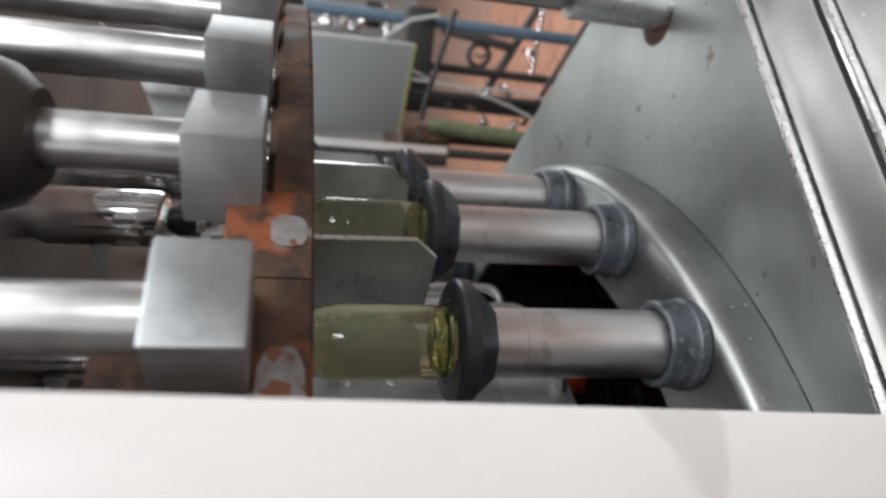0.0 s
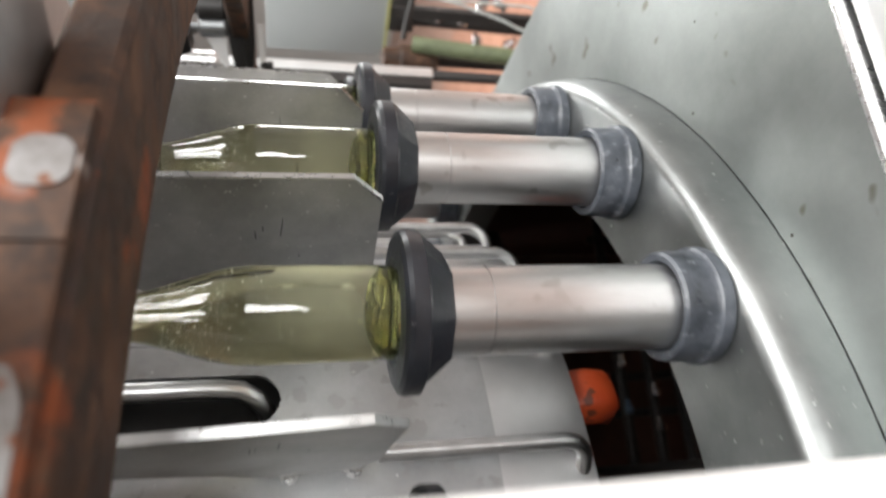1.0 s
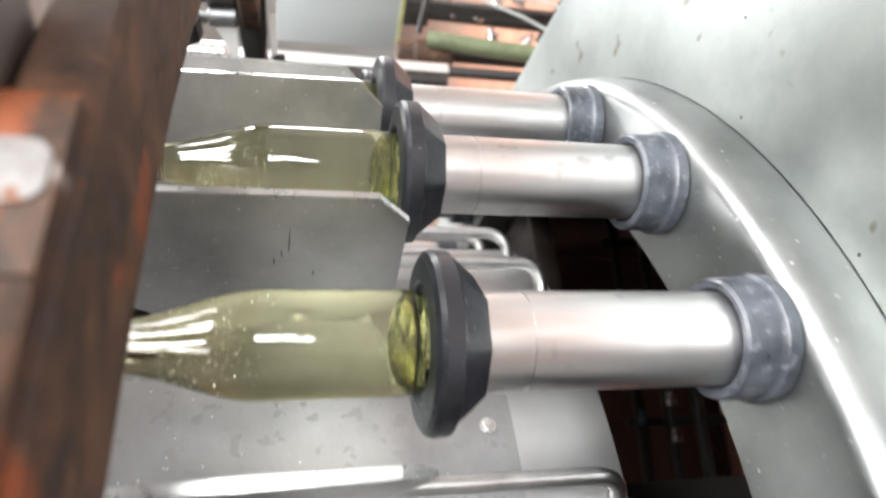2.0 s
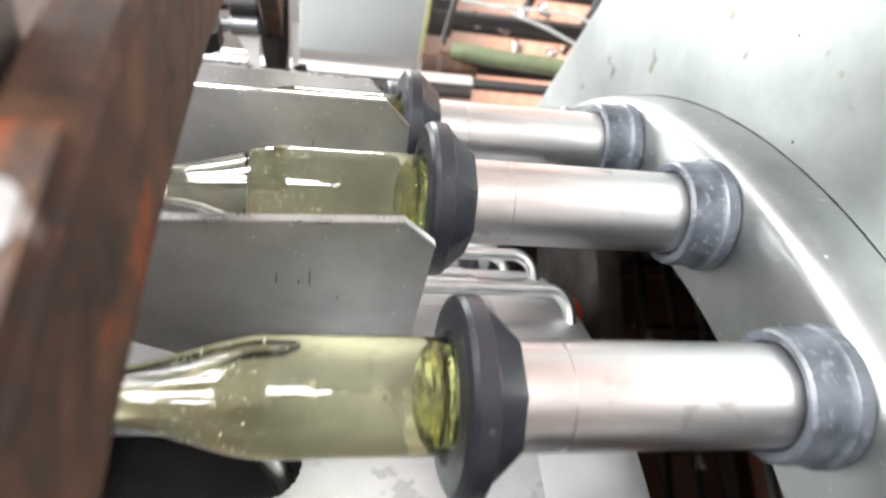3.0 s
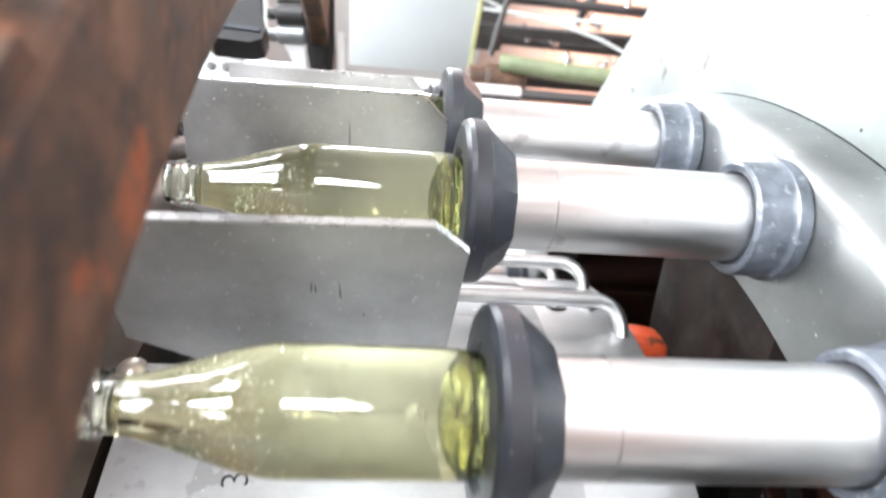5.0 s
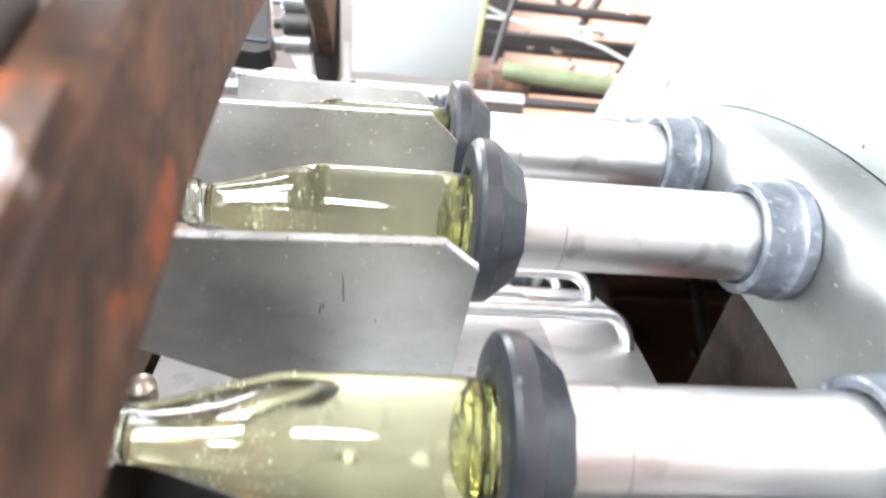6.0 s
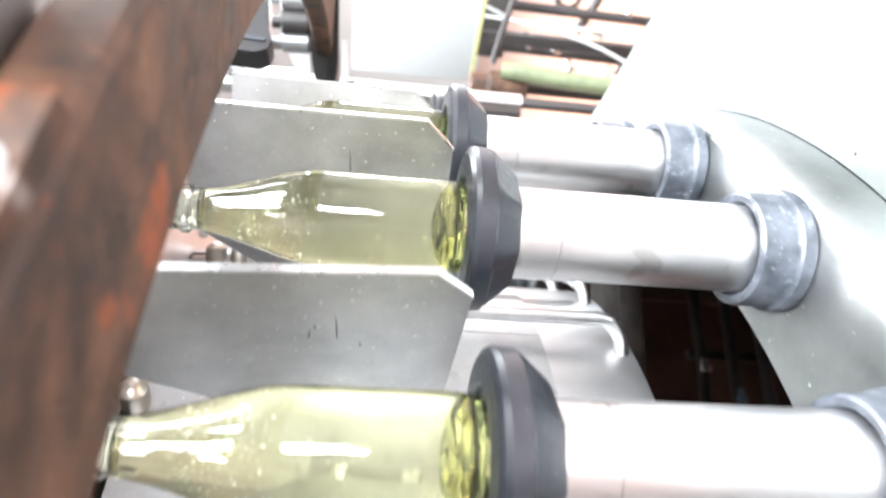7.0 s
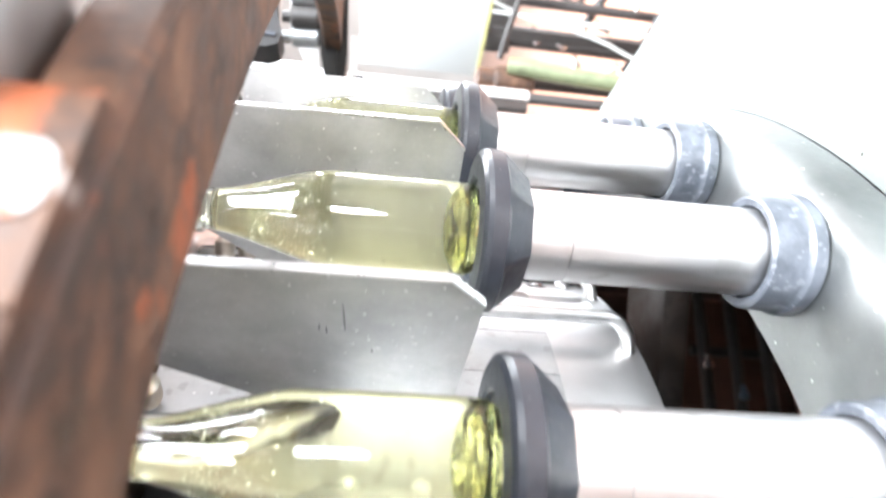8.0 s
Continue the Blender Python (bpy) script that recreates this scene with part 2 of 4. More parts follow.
class Shape:
    """Gathers vertices and faces of one mesh."""

    def __init__(self):
        self.v, self.f = [], []

    def add(self, verts, faces, m=None):
        k = len(self.v)
        self.v += [(m @ Vector(p)) if m else Vector(p) for p in verts]
        self.f += [tuple(i + k for i in fc) for fc in faces]
        return self

    def lathe(self, prof, segs=32, m=None, closed=False, a0=0.0, a1=360.0):
        full = a1 - a0 >= 360
        n = segs if full else segs + 1
        vs = []
        for s in range(n):
            a = radians(a0 + (a1 - a0) * s / segs)
            vs += [(r * math.cos(a), r * math.sin(a), z) for r, z in prof]
        k = len(prof)
        fs = []
        for s in range(segs):
            t = (s + 1) % n
            for i in range(k if closed else k - 1):
                j = (i + 1) % k
                fs.append((s * k + i, t * k + i, t * k + j, s * k + j))
        if not full and closed:
            fs.append(tuple(range(k)))
            fs.append(tuple((n - 1) * k + i for i in range(k)))
        return self.add(vs, fs, m)

    def solid(self, prof, segs=32, m=None):
        """A lathe closed at both ends."""
        k0 = len(self.v)
        self.lathe(prof, segs, m)
        k = len(prof)
        self.f.append(tuple(k0 + s * k for s in range(segs)))
        self.f.append(tuple(k0 + s * k + k - 1 for s in range(segs)))
        return self

    def box(self, a, b, m=None, bevel=0.0):
        (x0, y0, z0), (x1, y1, z1) = a, b
        if not bevel:
            vs = [(x, y, z) for x in (x0, x1) for y in (y0, y1) for z in (z0, z1)]
            return self.add(vs, [(0, 1, 3, 2), (4, 6, 7, 5), (0, 4, 5, 1), (2, 3, 7, 6), (0, 2, 6, 4), (1, 5, 7, 3)], m)
        bm = bmesh.new()
        bmesh.ops.create_cube(bm, size=1)
        bmesh.ops.scale(bm, vec=(x1 - x0, y1 - y0, z1 - z0), verts=bm.verts)
        bmesh.ops.translate(bm, vec=((x0 + x1) / 2, (y0 + y1) / 2, (z0 + z1) / 2), verts=bm.verts)
        bmesh.ops.bevel(bm, geom=list(bm.edges), offset=bevel, segments=2, affect="EDGES", profile=0.6)
        bm.verts.index_update()
        self.add([v.co[:] for v in bm.verts], [tuple(v.index for v in f.verts) for f in bm.faces], m)
        bm.free()
        return self

    def prism(self, outline, thick, m=None):
        """Outline in x, z extruded along y by thick, centred."""
        n = len(outline)
        vs = [(x, -thick / 2, z) for x, z in outline] + [(x, thick / 2, z) for x, z in outline]
        fs = [tuple(range(n)), tuple(range(n, 2 * n))] + [(i, (i + 1) % n, n + (i + 1) % n, n + i) for i in range(n)]
        return self.add(vs, fs, m)

    def pipe(self, pts, r, segs=12, m=None):
        """A round bar along points, closed at both ends."""
        pts = [Vector(p) for p in pts]
        vs = []
        ref = None
        for i, p in enumerate(pts):
            d = (pts[min(i + 1, len(pts) - 1)] - pts[max(i - 1, 0)]).normalized()
            if ref is None:
                ref = Vector((0, 0, 1)) if abs(d.z) < 0.9 else Vector((1, 0, 0))
            u = (ref - d * ref.dot(d)).normalized()
            w = d.cross(u)
            ref = u
            vs += [p + r * (math.cos(2 * math.pi * s / segs) * u + math.sin(2 * math.pi * s / segs) * w) for s in range(segs)]
        fs = []
        for i in range(len(pts) - 1):
            for s in range(segs):
                t = (s + 1) % segs
                fs.append((i * segs + s, i * segs + t, (i + 1) * segs + t, (i + 1) * segs + s))
        fs.append(tuple(range(segs)))
        fs.append(tuple((len(pts) - 1) * segs + s for s in range(segs)))
        return self.add(vs, fs, m)

    def mesh(self, name, mat, smooth=35):
        return mesh_of(name, self.v, self.f, mat, smooth)


def part(name, me, parent, label="", m=None, kind=""):
    ob = new(name, me)
    ob.parent = parent
    if m is not None:
        ob.matrix_basis = m
    return tagged(ob, label, "", "", kind)


def thing(name, me, label, category, group="", kind="", m=None):
    ob = new(name, me)
    if m is not None:
        ob.matrix_basis = m
    return tagged(ob, label, category, group, kind)


def arc_pts(c, r, a0, a1, n, ax, ay):
    c, ax, ay = Vector(c), Vector(ax), Vector(ay)
    return [c + r * (math.cos(radians(a0 + (a1 - a0) * i / n)) * ax + math.sin(radians(a0 + (a1 - a0) * i / n)) * ay) for i in range(n + 1)]


def turn(deg):
    return pose(0, 0, 0, 0, 0, deg)


# ---- the hall ----
def build_hall():
    s = Shape().box((-4.2, -3.8, FLOOR_Z - 0.1), (5.2, 6.2, FLOOR_Z - 0.004))
    floor = thing("floor", s.mesh("floor", GROUT, 0), "red terracotta tiled floor of the bottling hall", "floor", "", "structure")
    w = 0.12
    for nm, a, b in (("wall_west", (-4.2 - w, -3.8, FLOOR_Z), (-4.2, 6.2, 2.6)), ("wall_east", (5.2, -3.8, FLOOR_Z), (5.2 + w, 6.2, 2.6)),
                     ("wall_south", (-4.2 - w, -3.8 - w, FLOOR_Z), (5.2 + w, -3.8, 2.6)), ("wall_north", (-4.2 - w, 6.2, FLOOR_Z), (5.2 + w, 6.2 + w, 2.6))):
        thing(nm, Shape().box(a, b).mesh(nm, WALLM, 0), "plain pale painted hall wall", "wall", "", "structure")
    thing("ceiling", Shape().box((-4.4, -4.0, 2.6), (5.4, 6.4, 2.7)).mesh("ceiling", WALLM, 0), "plain pale hall ceiling", "ceiling", "", "structure")
    return floor


FLOOR = build_hall()


# ---- the fixed table plate and its front frame ----
def build_table():
    hole, x1, y0 = 0.6214, 0.705, -0.668
    sh = Shape()
    segs = 120
    vs, fs = [], []
    top = []
    for i in range(segs):
        a = 2 * math.pi * i / segs
        c, s_ = math.cos(a), math.sin(a)
        k = min(x1 / abs(c) if abs(c) > 1e-6 else 9, 0.668 / abs(s_) if abs(s_) > 1e-6 else 9)
        k = max(k, hole + 0.006)
        top.append(((hole * c, hole * s_), (k * c, k * s_)))
    for (a, b) in top:
        vs += [(*a, PLATE_Z), (*b, PLATE_Z), (*b, PLATE_Z - 0.008), (*a, PLATE_Z - 0.008)]
    for i in range(segs):
        j = (i + 1) % segs
        for q in range(4):
            r_ = (q + 1) % 4
            fs.append((i * 4 + q, j * 4 + q, j * 4 + r_, i * 4 + r_))
    sh.add(vs, fs)
    table = new("table_plate", sh.mesh("table_plate", PLATEM, 30))
    tagged(table, "stained steel table plate round the bottle carousel", "table plate", "", "structure")
    part("edge_strip", Shape().box((-0.705, y0 - 0.004, PLATE_Z - 0.03), (0.705, y0, PLATE_Z + 0.004), None, 0.0015).mesh("edge_strip", ROD), table, "bright front edge")
    frame_ = new("machine_frame")
    tagged(frame_, "grey steel machine frame in front of and below the table", "machine frame")
    part("front_rail", Shape().box((-1.0, y0 - 0.062, PLATE_Z - 0.05), (1.2, y0 - 0.006, PLATE_Z - 0.006), None, 0.004).mesh("front_rail", STEEL), frame_, "grey steel rail")
    part("rail_edge", Shape().box((-1.0, y0 - 0.080, PLATE_Z - 0.02), (1.2, y0 - 0.074, PLATE_Z + 0.004), None, 0.0015).mesh("rail_edge", ROD), frame_, "bright panel edge")
    part("front_panel", Shape().box((-1.0, y0 - 0.16, PLATE_Z - 0.5), (1.2, y0 - 0.081, PLATE_Z - 0.004), None, 0.003).mesh("front_panel", STEEL), frame_)
    # Sheets added below the table to keep light out; brown for dim floor.
    part("skirt", Shape().box((-1.0, y0 - 0.05, FLOOR_Z), (0.75, y0 - 0.035, PLATE_Z - 0.052)).mesh("skirt", DARKM, 0), frame_, "dark sheet added to keep light out below the table")
    part("skirt", Shape().box((-0.74, -0.64, FLOOR_Z), (-0.725, 0.78, PLATE_Z - 0.012)).mesh("skirt", DARKM, 0), frame_, "dark sheet added to keep light out below the table")
    part("skirt", Shape().box((-0.74, 0.78, FLOOR_Z), (0.70, 0.795, PLATE_Z - 0.012)).mesh("skirt", BROWN, 0), frame_, "red-brown sheet added to keep light out, toned like dim floor")
    part("skirt", Shape().box((0.685, -0.64, FLOOR_Z), (0.70, 0.775, PLATE_Z - 0.012)).mesh("skirt", BROWN, 0), frame_, "red-brown sheet added to keep light out, toned like dim floor")
    for x, y in ((0.655, -0.63), (-0.68, -0.63), (-0.68, 0.6)):
        part("leg", Shape().box((x - 0.025, y - 0.025, FLOOR_Z), (x + 0.025, y + 0.025, PLATE_Z - 0.009), None, 0.004).mesh("leg", DARKM), frame_, "dark iron leg")
    return table


TABLE = build_table()


# ---- the turning carousel ----
def station(k):
    return PH0 + k * PITCH


def build_carousel():
    car = new("bottle_carousel")
    tagged(car, "turning steel carousel of a bottle filling machine with lift tubes", "carousel")
    ring = Shape().lathe([(0.508, -0.085), (0.508, RING_Z - 0.002), (0.510, RING_Z), (0.602, RING_Z), (0.6078, RING_Z - 0.0020), (0.6128, RING_Z - 0.0065),
                          (0.6165, RING_Z - 0.0140), (0.6188, RING_Z - 0.0240), (0.6201, RING_Z - 0.0350), (0.6205, RING_Z - 0.0450), (0.6205, -0.085)], 176, None, True)
    part("table_ring", ring.mesh("table_ring", RINGM, 40), car, "rounded cast steel ring under the lift tubes")
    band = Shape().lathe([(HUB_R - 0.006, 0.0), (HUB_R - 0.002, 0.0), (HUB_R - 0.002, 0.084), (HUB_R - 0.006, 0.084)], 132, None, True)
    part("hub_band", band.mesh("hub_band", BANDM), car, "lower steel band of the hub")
    top = Shape().lathe([(0.2, 0.418), (HUB_R - 0.003, 0.418), (HUB_R - 0.003, 0.54), (0.2, 0.54)], 88, None, True)
    # The cover's brown stain is darkened further to stand for shade.
    part("hub_top", top.mesh("hub_top", worn("stained_shaded_cover", (0.035, 0.026, 0.02), (0.11, 0.085, 0.065), 14, 0.3, 0.45, 0.65, (1, 1, 1), 200, 0.3), 35), car, "stained upper hub cover, darkened for the shade up there")
    core = Shape().solid([(0.085, -0.8), (0.085, -0.03), (0.33, -0.02), (0.33, 0.40), (0.25, 0.535)], 48)
    part("hub_core", core.mesh("hub_core", DARKM), car, "dark iron core of the hub")
    return car


CAR = build_carousel()


def build_hub_panels(car):
    """One curved cover panel per station; some have an oblong slot."""
    def panel(slot):
        n, sh = 12, Shape()
        half = PITCH / 2 - 0.07
        z0, z1 = 0.0845, 0.409
        s0, s1, w0 = 0.262, 0.42, 3.4
        angs = [-half + 2 * half * i / n for i in range(n + 1)]
        if not slot:
            sh.lathe([(HUB_R - 0.004, z0), (HUB_R, z0), (HUB_R, z1), (HUB_R - 0.004, z1)], n, None, True, -half, half)
            return sh

        def inside(a, z):
            r_deg = w0
            zc = s0 + 0.024
            if z < zc:
                d = math.hypot((a - 0.0) / r_deg, (z - zc) / 0.024)
                return d < 1
            return abs(a - 0.0) < r_deg and z < s1
        fine = [-half + 2 * half * i / 96 for i in range(97)]
        zz = [z0, 0.13, 0.17, 0.21, 0.245] + [0.258 + 0.0012 * i for i in range(26)] + [0.31, 0.34, 0.38, z1]
        cols = len(fine)
        for layer in (HUB_R, HUB_R - 0.004):
            vs = [(layer * math.cos(radians(a)), layer * math.sin(radians(a)), z) for z in zz for a in fine]
            fs = []
            for i in range(len(zz) - 1):
                for j in range(cols - 1):
                    if not inside((fine[j] + fine[j + 1]) / 2, (zz[i] + zz[i + 1]) / 2):
                        fs.append((i * cols + j, i * cols + j + 1, (i + 1) * cols + j + 1, (i + 1) * cols + j))
            sh.add(vs, fs)
        return sh
    full = panel(False).mesh("hub_panel", HUBM)
    slot = panel(True).mesh("slotted_hub_panel", HUBM)
    hw = PITCH / 2 - 0.07
    prof = [(HUB_R - 0.004, 0.0845), (HUB_R, 0.0845), (HUB_R, 0.409), (HUB_R - 0.004, 0.409)]
    halves = [Shape().lathe(prof, 6, None, True, a, b).mesh("half_panel", HUBM) for a, b in ((-hw, -0.07), (0.07, hw))]

    def cyl(a, r, z):
        return (r * math.cos(radians(a)), r * math.sin(radians(a)), z)
    bent = [cyl(5.3, 0.426, 0.44), cyl(5.4, 0.426, 0.36), cyl(5.3, 0.426, 0.340), cyl(4.9, 0.425, 0.325), cyl(4.0, 0.422, 0.311), cyl(2.6, 0.415, 0.298), cyl(0.2, 0.400, 0.280), cyl(-1.0, 0.385, 0.272)]
    rod = Shape().pipe(bent, 0.0080, 14).mesh("slot_rod", DULLROD, 50)
    level = [cyl(a_, r_, z_) for a_, r_, z_ in ((0.9, 0.418, 0.44), (0.9, 0.418, 0.31), (0.7, 0.416, 0.293), (0.3, 0.408, 0.282), (-0.3, 0.396, 0.274), (-0.8, 0.38, 0.270))]
    flat_rod = Shape().pipe(level, 0.0080, 14).mesh("slot_rod", DULLROD, 50)
    screw = Shape().solid([(0.0068, 0.0), (0.0068, 0.001), (0.0045, 0.001), (0.0045, 0.004), (0.0036, 0.0048)], 12, pose(0, 0, 0, 0, 90, 0)).mesh("screw", ROD)
    # Flat black disc painted for the dark inside of a hole.
    cup = Shape().lathe([(0.0005, 0.0004), (0.009, 0.0004), (0.0105, 0.0012), (0.0105, 0.0)], 20, pose(0, 0, 0, 0, 90, 0)).mesh("sight_hole", BLACK)
    plug = Shape().solid([(0.005, 0.0005), (0.005, 0.003), (0.003, 0.004)], 12, pose(0, 0, 0, 0, 90, 0)).mesh("plug", CHROME)
    red = Shape().box((0.0005, 0.001, -0.006), (0.0014, 0.008, 0.006)).mesh("red_patch", ORANGE)
    for k in range(N):
        a = station(k + 0.21)
        kk = k % 11
        if kk in (0, 2, 5, 7):
            p = part("hub_panel", slot, car, "steel cover panel with an oblong slot", turn(a))
            part("slot_rod", flat_rod if k == 0 else rod, p, "bent bright rod entering the slot")
        elif kk in (3, 8):
            for h in halves:
                part("hub_panel", h, car, "", turn(a))
        else:
            part("hub_panel", full, car, "", turn(a))
        if kk in (1, 3, 6, 9):
            b = station(k + 0.13)
            part("screw", screw, car, "", pose(*cyl(b, HUB_R, 0.106), 0, 0, b))
        if kk in (6, 10):
            b = station(k - 0.01)
            h = part("sight_hole", cup, car, "black disc for a dark round hole, with red patch and bolt", pose(*cyl(b, HUB_R - 0.002, 0.060), 0, 0, b))
            part("plug", plug, h, "", pose(0, -0.003, 0.003))
            part("red_patch", red, h)
            part("screw", screw, car, "", pose(*cyl(b, HUB_R - 0.002, 0.027), 0, 0, b))
    for k in range(4, N, 6):
        st_ = Shape().box((HUB_R - 0.0022, -0.0006, 0.001), (HUB_R - 0.0014, 0.0006, 0.083)).mesh("band_joint", STEEL, 0)
        part("band_joint", st_, car, "", turn(station(k + 0.07)))
    # hand-written station figure
    cu = bpy.data.curves.new("station_figure", "FONT")
    cu.body, cu.size, cu.extrude, cu.offset, cu.align_x, cu.align_y = "3", 0.026, 0.0003, -0.0004, "CENTER", "CENTER"
    tmp = new("figure_source", cu)
    bpy.context.view_layer.update()
    me = bpy.data.meshes.new_from_object(tmp)
    bpy.data.objects.remove(tmp)
    me.materials.clear()
    me.materials.append(INK)
    b = station(4.2)
    t, u, r = Vector((-math.sin(radians(b)), math.cos(radians(b)), 0)), Vector((0, 0, 1)), Vector((math.cos(radians(b)), math.sin(radians(b)), 0))
    m = Matrix.Translation(r * (HUB_R + 0.0004) + u * 0.323) @ Matrix((t, u, r)).transposed().to_4x4() @ pose(0, 0, 0, 0, 0, 8)
    part("station_figure", me, car, "hand-written black figure 3", m)


def build_stations(car):
    tube = Shape().lathe([(0.0285, -0.03), (0.03, -0.03), (0.03, 0.0), (0.03, 0.125), (0.03, 0.1277), (0.0291, 0.1281), (0.0291, 0.1290), (0.03, 0.1294), (0.03, 0.133), (0.03, 0.158), (0.0285, 0.158)], 48, None, True).mesh("lift_tube", TUBE)
    collar = Shape().lathe([(0.0305, -0.034), (0.0420, -0.034), (0.0426, -0.031), (0.0420, -0.0255), (0.0402, -0.0238), (0.0393, -0.021),
                            (0.0393, -0.006), (0.0386, -0.0015), (0.0368, 0.0003), (0.0325, -0.0008), (0.0305, -0.004)], 40, None, True).mesh("collar", COLLAR)
    puck_sh = Shape().lathe([(0.0302, 0.1565), (0.0365, 0.1555), (0.0385, 0.1570), (0.0520, 0.1722), (0.0533, 0.1745), (0.0538, 0.1835), (0.0525, 0.1865),
                             (0.049, 0.1885), (0.036, 0.1895), (0.0345, 0.1885), (0.0335, 0.1855), (0.0302, 0.1855)], 48, None, True)
    for v in puck_sh.v:
        if 0.153 < v.z < 0.1735 and math.hypot(v.x, v.y) > 0.034:
            a = math.atan2(v.y, v.x) % (math.pi / 4) - math.pi / 8
            f = math.cos(math.pi / 8) / math.cos(a)
            v.x, v.y = v.x * f, v.y * f
    puck = puck_sh.mesh("bottle_puck", RUBBER, 20)
    seat = Shape().solid([(0.0336, 0.180), (0.0336, 0.1852)], 32).mesh("seat", RUBBER)
    rng = random.Random(3)
    for k in range(N):
        x, y = R * math.cos(radians(station(k))), R * math.sin(radians(station(k)))
        t = part("lift_tube", tube, car, "polished steel lift tube with dull scuffs", pose(x, y, 0, 0, 0, rng.uniform(0, 360)))
        part("collar", collar, t, "grey rubber sealing collar")
        part("puck", puck, t, "black rubber bottle rest")
        part("seat", seat, t)


def build_dividers(car):
    """Bent sheet dividers between the bottles, each with two bolts, and the bent guide rods beside them."""
    o = Vector((0.612 * math.cos(radians(0.5 * PITCH)), 0.612 * math.sin(radians(0.5 * PITCH)), 0))
    i = Vector((0.411 * math.cos(radians(0.69 * PITCH)), 0.411 * math.sin(radians(0.69 * PITCH)), 0))
    d = o - i
    ln, ang = d.length, math.degrees(math.atan2(d.y, d.x))
    m = pose(i.x, i.y, 0, 0, 0, ang)
    out = [(0, 0.202), (0.045, 0.190), (ln - 0.020, 0.190), (ln, 0.211), (ln, 0.383), (0.100, 0.383), (0.074, 0.345), (0.056, 0.318), (0.040, 0.300), (0.022, 0.287), (0.006, 0.276), (0, 0.266)]
    sheet = Shape().prism(out, 0.0046, m)
    me = sheet.mesh("divider", FINM, 0)
    # Brighter steel on the outer edge stands for the light it catches.
    edge = Shape().prism([(ln - 0.0215, 0.1895), (ln - 0.020, 0.1895), (ln + 0.0006, 0.2108), (ln + 0.0006, 0.3832), (ln - 0.001, 0.3832), (ln - 0.001, 0.2112)], 0.0050, m).mesh("worn_edge", ROD, 0)
    rng = random.Random(11)
    strokes = ((0.146, 0.260, 0.026), (0.143, 0.277, 0.012), (0.150, 0.270, 0.008), (0.128, 0.245, 0.006))
    scuff = Shape().prism([(0, -0.0003), (0.4, -0.0006), (0.7, -0.0005), (1, -0.0001), (1, 0.0001), (0.6, 0.0004), (0.3, 0.0006), (0, 0.0003)], 0.0004).mesh("scuff_mark", SCUFF, 0)
    bolt = Shape().solid([(0.0052, 0.0), (0.0052, 0.0045), (0.004, 0.0058)], 6, pose(0, 0, 0, 0, 90, 0))
    bolt.solid([(0.0072, -0.001), (0.0072, 0.0012)], 16, pose(0, 0, 0, 0, 90, 0))
    bme = bolt.mesh("bolt", ROD)
    rr, hook = 0.023, Vector((-0.85, -0.52, 0))
    foot = Vector((0.432, 0, 0.011 + rr))
    pts = [(0.432, 0, 0.188), (0.432, 0, 0.06)] + [foot + rr * ((1 - math.cos(q * math.pi / 12)) * hook - math.sin(q * math.pi / 12) * Vector((0, 0, 1))) for q in range(7)]
    pts += [foot + hook * 0.045 - Vector((0, 0, rr))]
    rod = Shape().pipe(pts, 0.0068, 14).mesh("guide_rod", DULLROD, 50)
    knob = Shape().solid([(0.003, -0.012), (0.0085, -0.012), (0.0105, -0.006), (0.0105, 0.008), (0.006, 0.013), (0.002, 0.014)], 20, pose(0, 0, 0, 0, 90, 0)).mesh("knob", BRONZE)
    arm = Shape().pipe([(0, 0, -0.004), (0.004, 0, 0.012), (0.004, -0.006, 0.024), (0, -0.012, 0.026)], 0.0014, 8).mesh("knob_pin", BLACK)
    # turn of each sheet fitted to the camera's view, degrees, at lower and upper end
    bent = {0: (0, -0.2), 1: (-0.7, -0.7), 2: (0.2, -0.45), 3: (-0.4, -0.75), 4: (0, -0.5), 5: (0.6, 0.15), 6: (-0.5, -1.2), 7: (-0.6, -0.65), 8: (-0.7, -1.1)}
    mid = radians(0.5 * PITCH)
    axis = Vector((math.cos(mid), math.sin(mid), 0))
    for k in range(N):
        low, high = bent.get(k, (-0.2, -0.5))
        lean = Matrix.Translation((0, 0, 0.211)) @ Matrix.Rotation(-radians(high - low) * 0.6 / 0.11, 4, axis) @ Matrix.Translation((0, 0, -0.211))
        dv = part("divider", me, car, "bent steel sheet divider between bottles", turn(station(k) + low) @ lean)
        part("worn_edge", edge, dv, "brighter steel strip for the light on the outer edge")
        for u0, z0, n in strokes:
            q = m @ pose(u0 + rng.uniform(-0.006, 0.006), -0.0024, z0 + rng.uniform(-0.004, 0.004), 0, rng.uniform(-6, 6), 0)
            part("scuff_mark", scuff, dv, "dark scuff mark", q @ Matrix.Diagonal((n * rng.uniform(0.5, 1.1), 1, 1, 1)))
        for z in (0.205, 0.254):
            a = 0.675 * PITCH
            part("bolt", bme, dv, "", pose(0.4112 * math.cos(radians(a)), 0.4112 * math.sin(radians(a)), z, 0, 0, a))
        part("guide_rod", rod, car, "bent bright steel rod", turn(station(k + 0.70)))
        q = station(k + 0.76)
        kn = part("knob", knob, car, "worn brass-stained round knob", pose(0.428 * math.cos(radians(q)), 0.428 * math.sin(radians(q)), 0.404, 0, 0, q))
        part("knob_pin", arm, kn, "thin black wire", pose(-0.004, 0.008, 0.0))


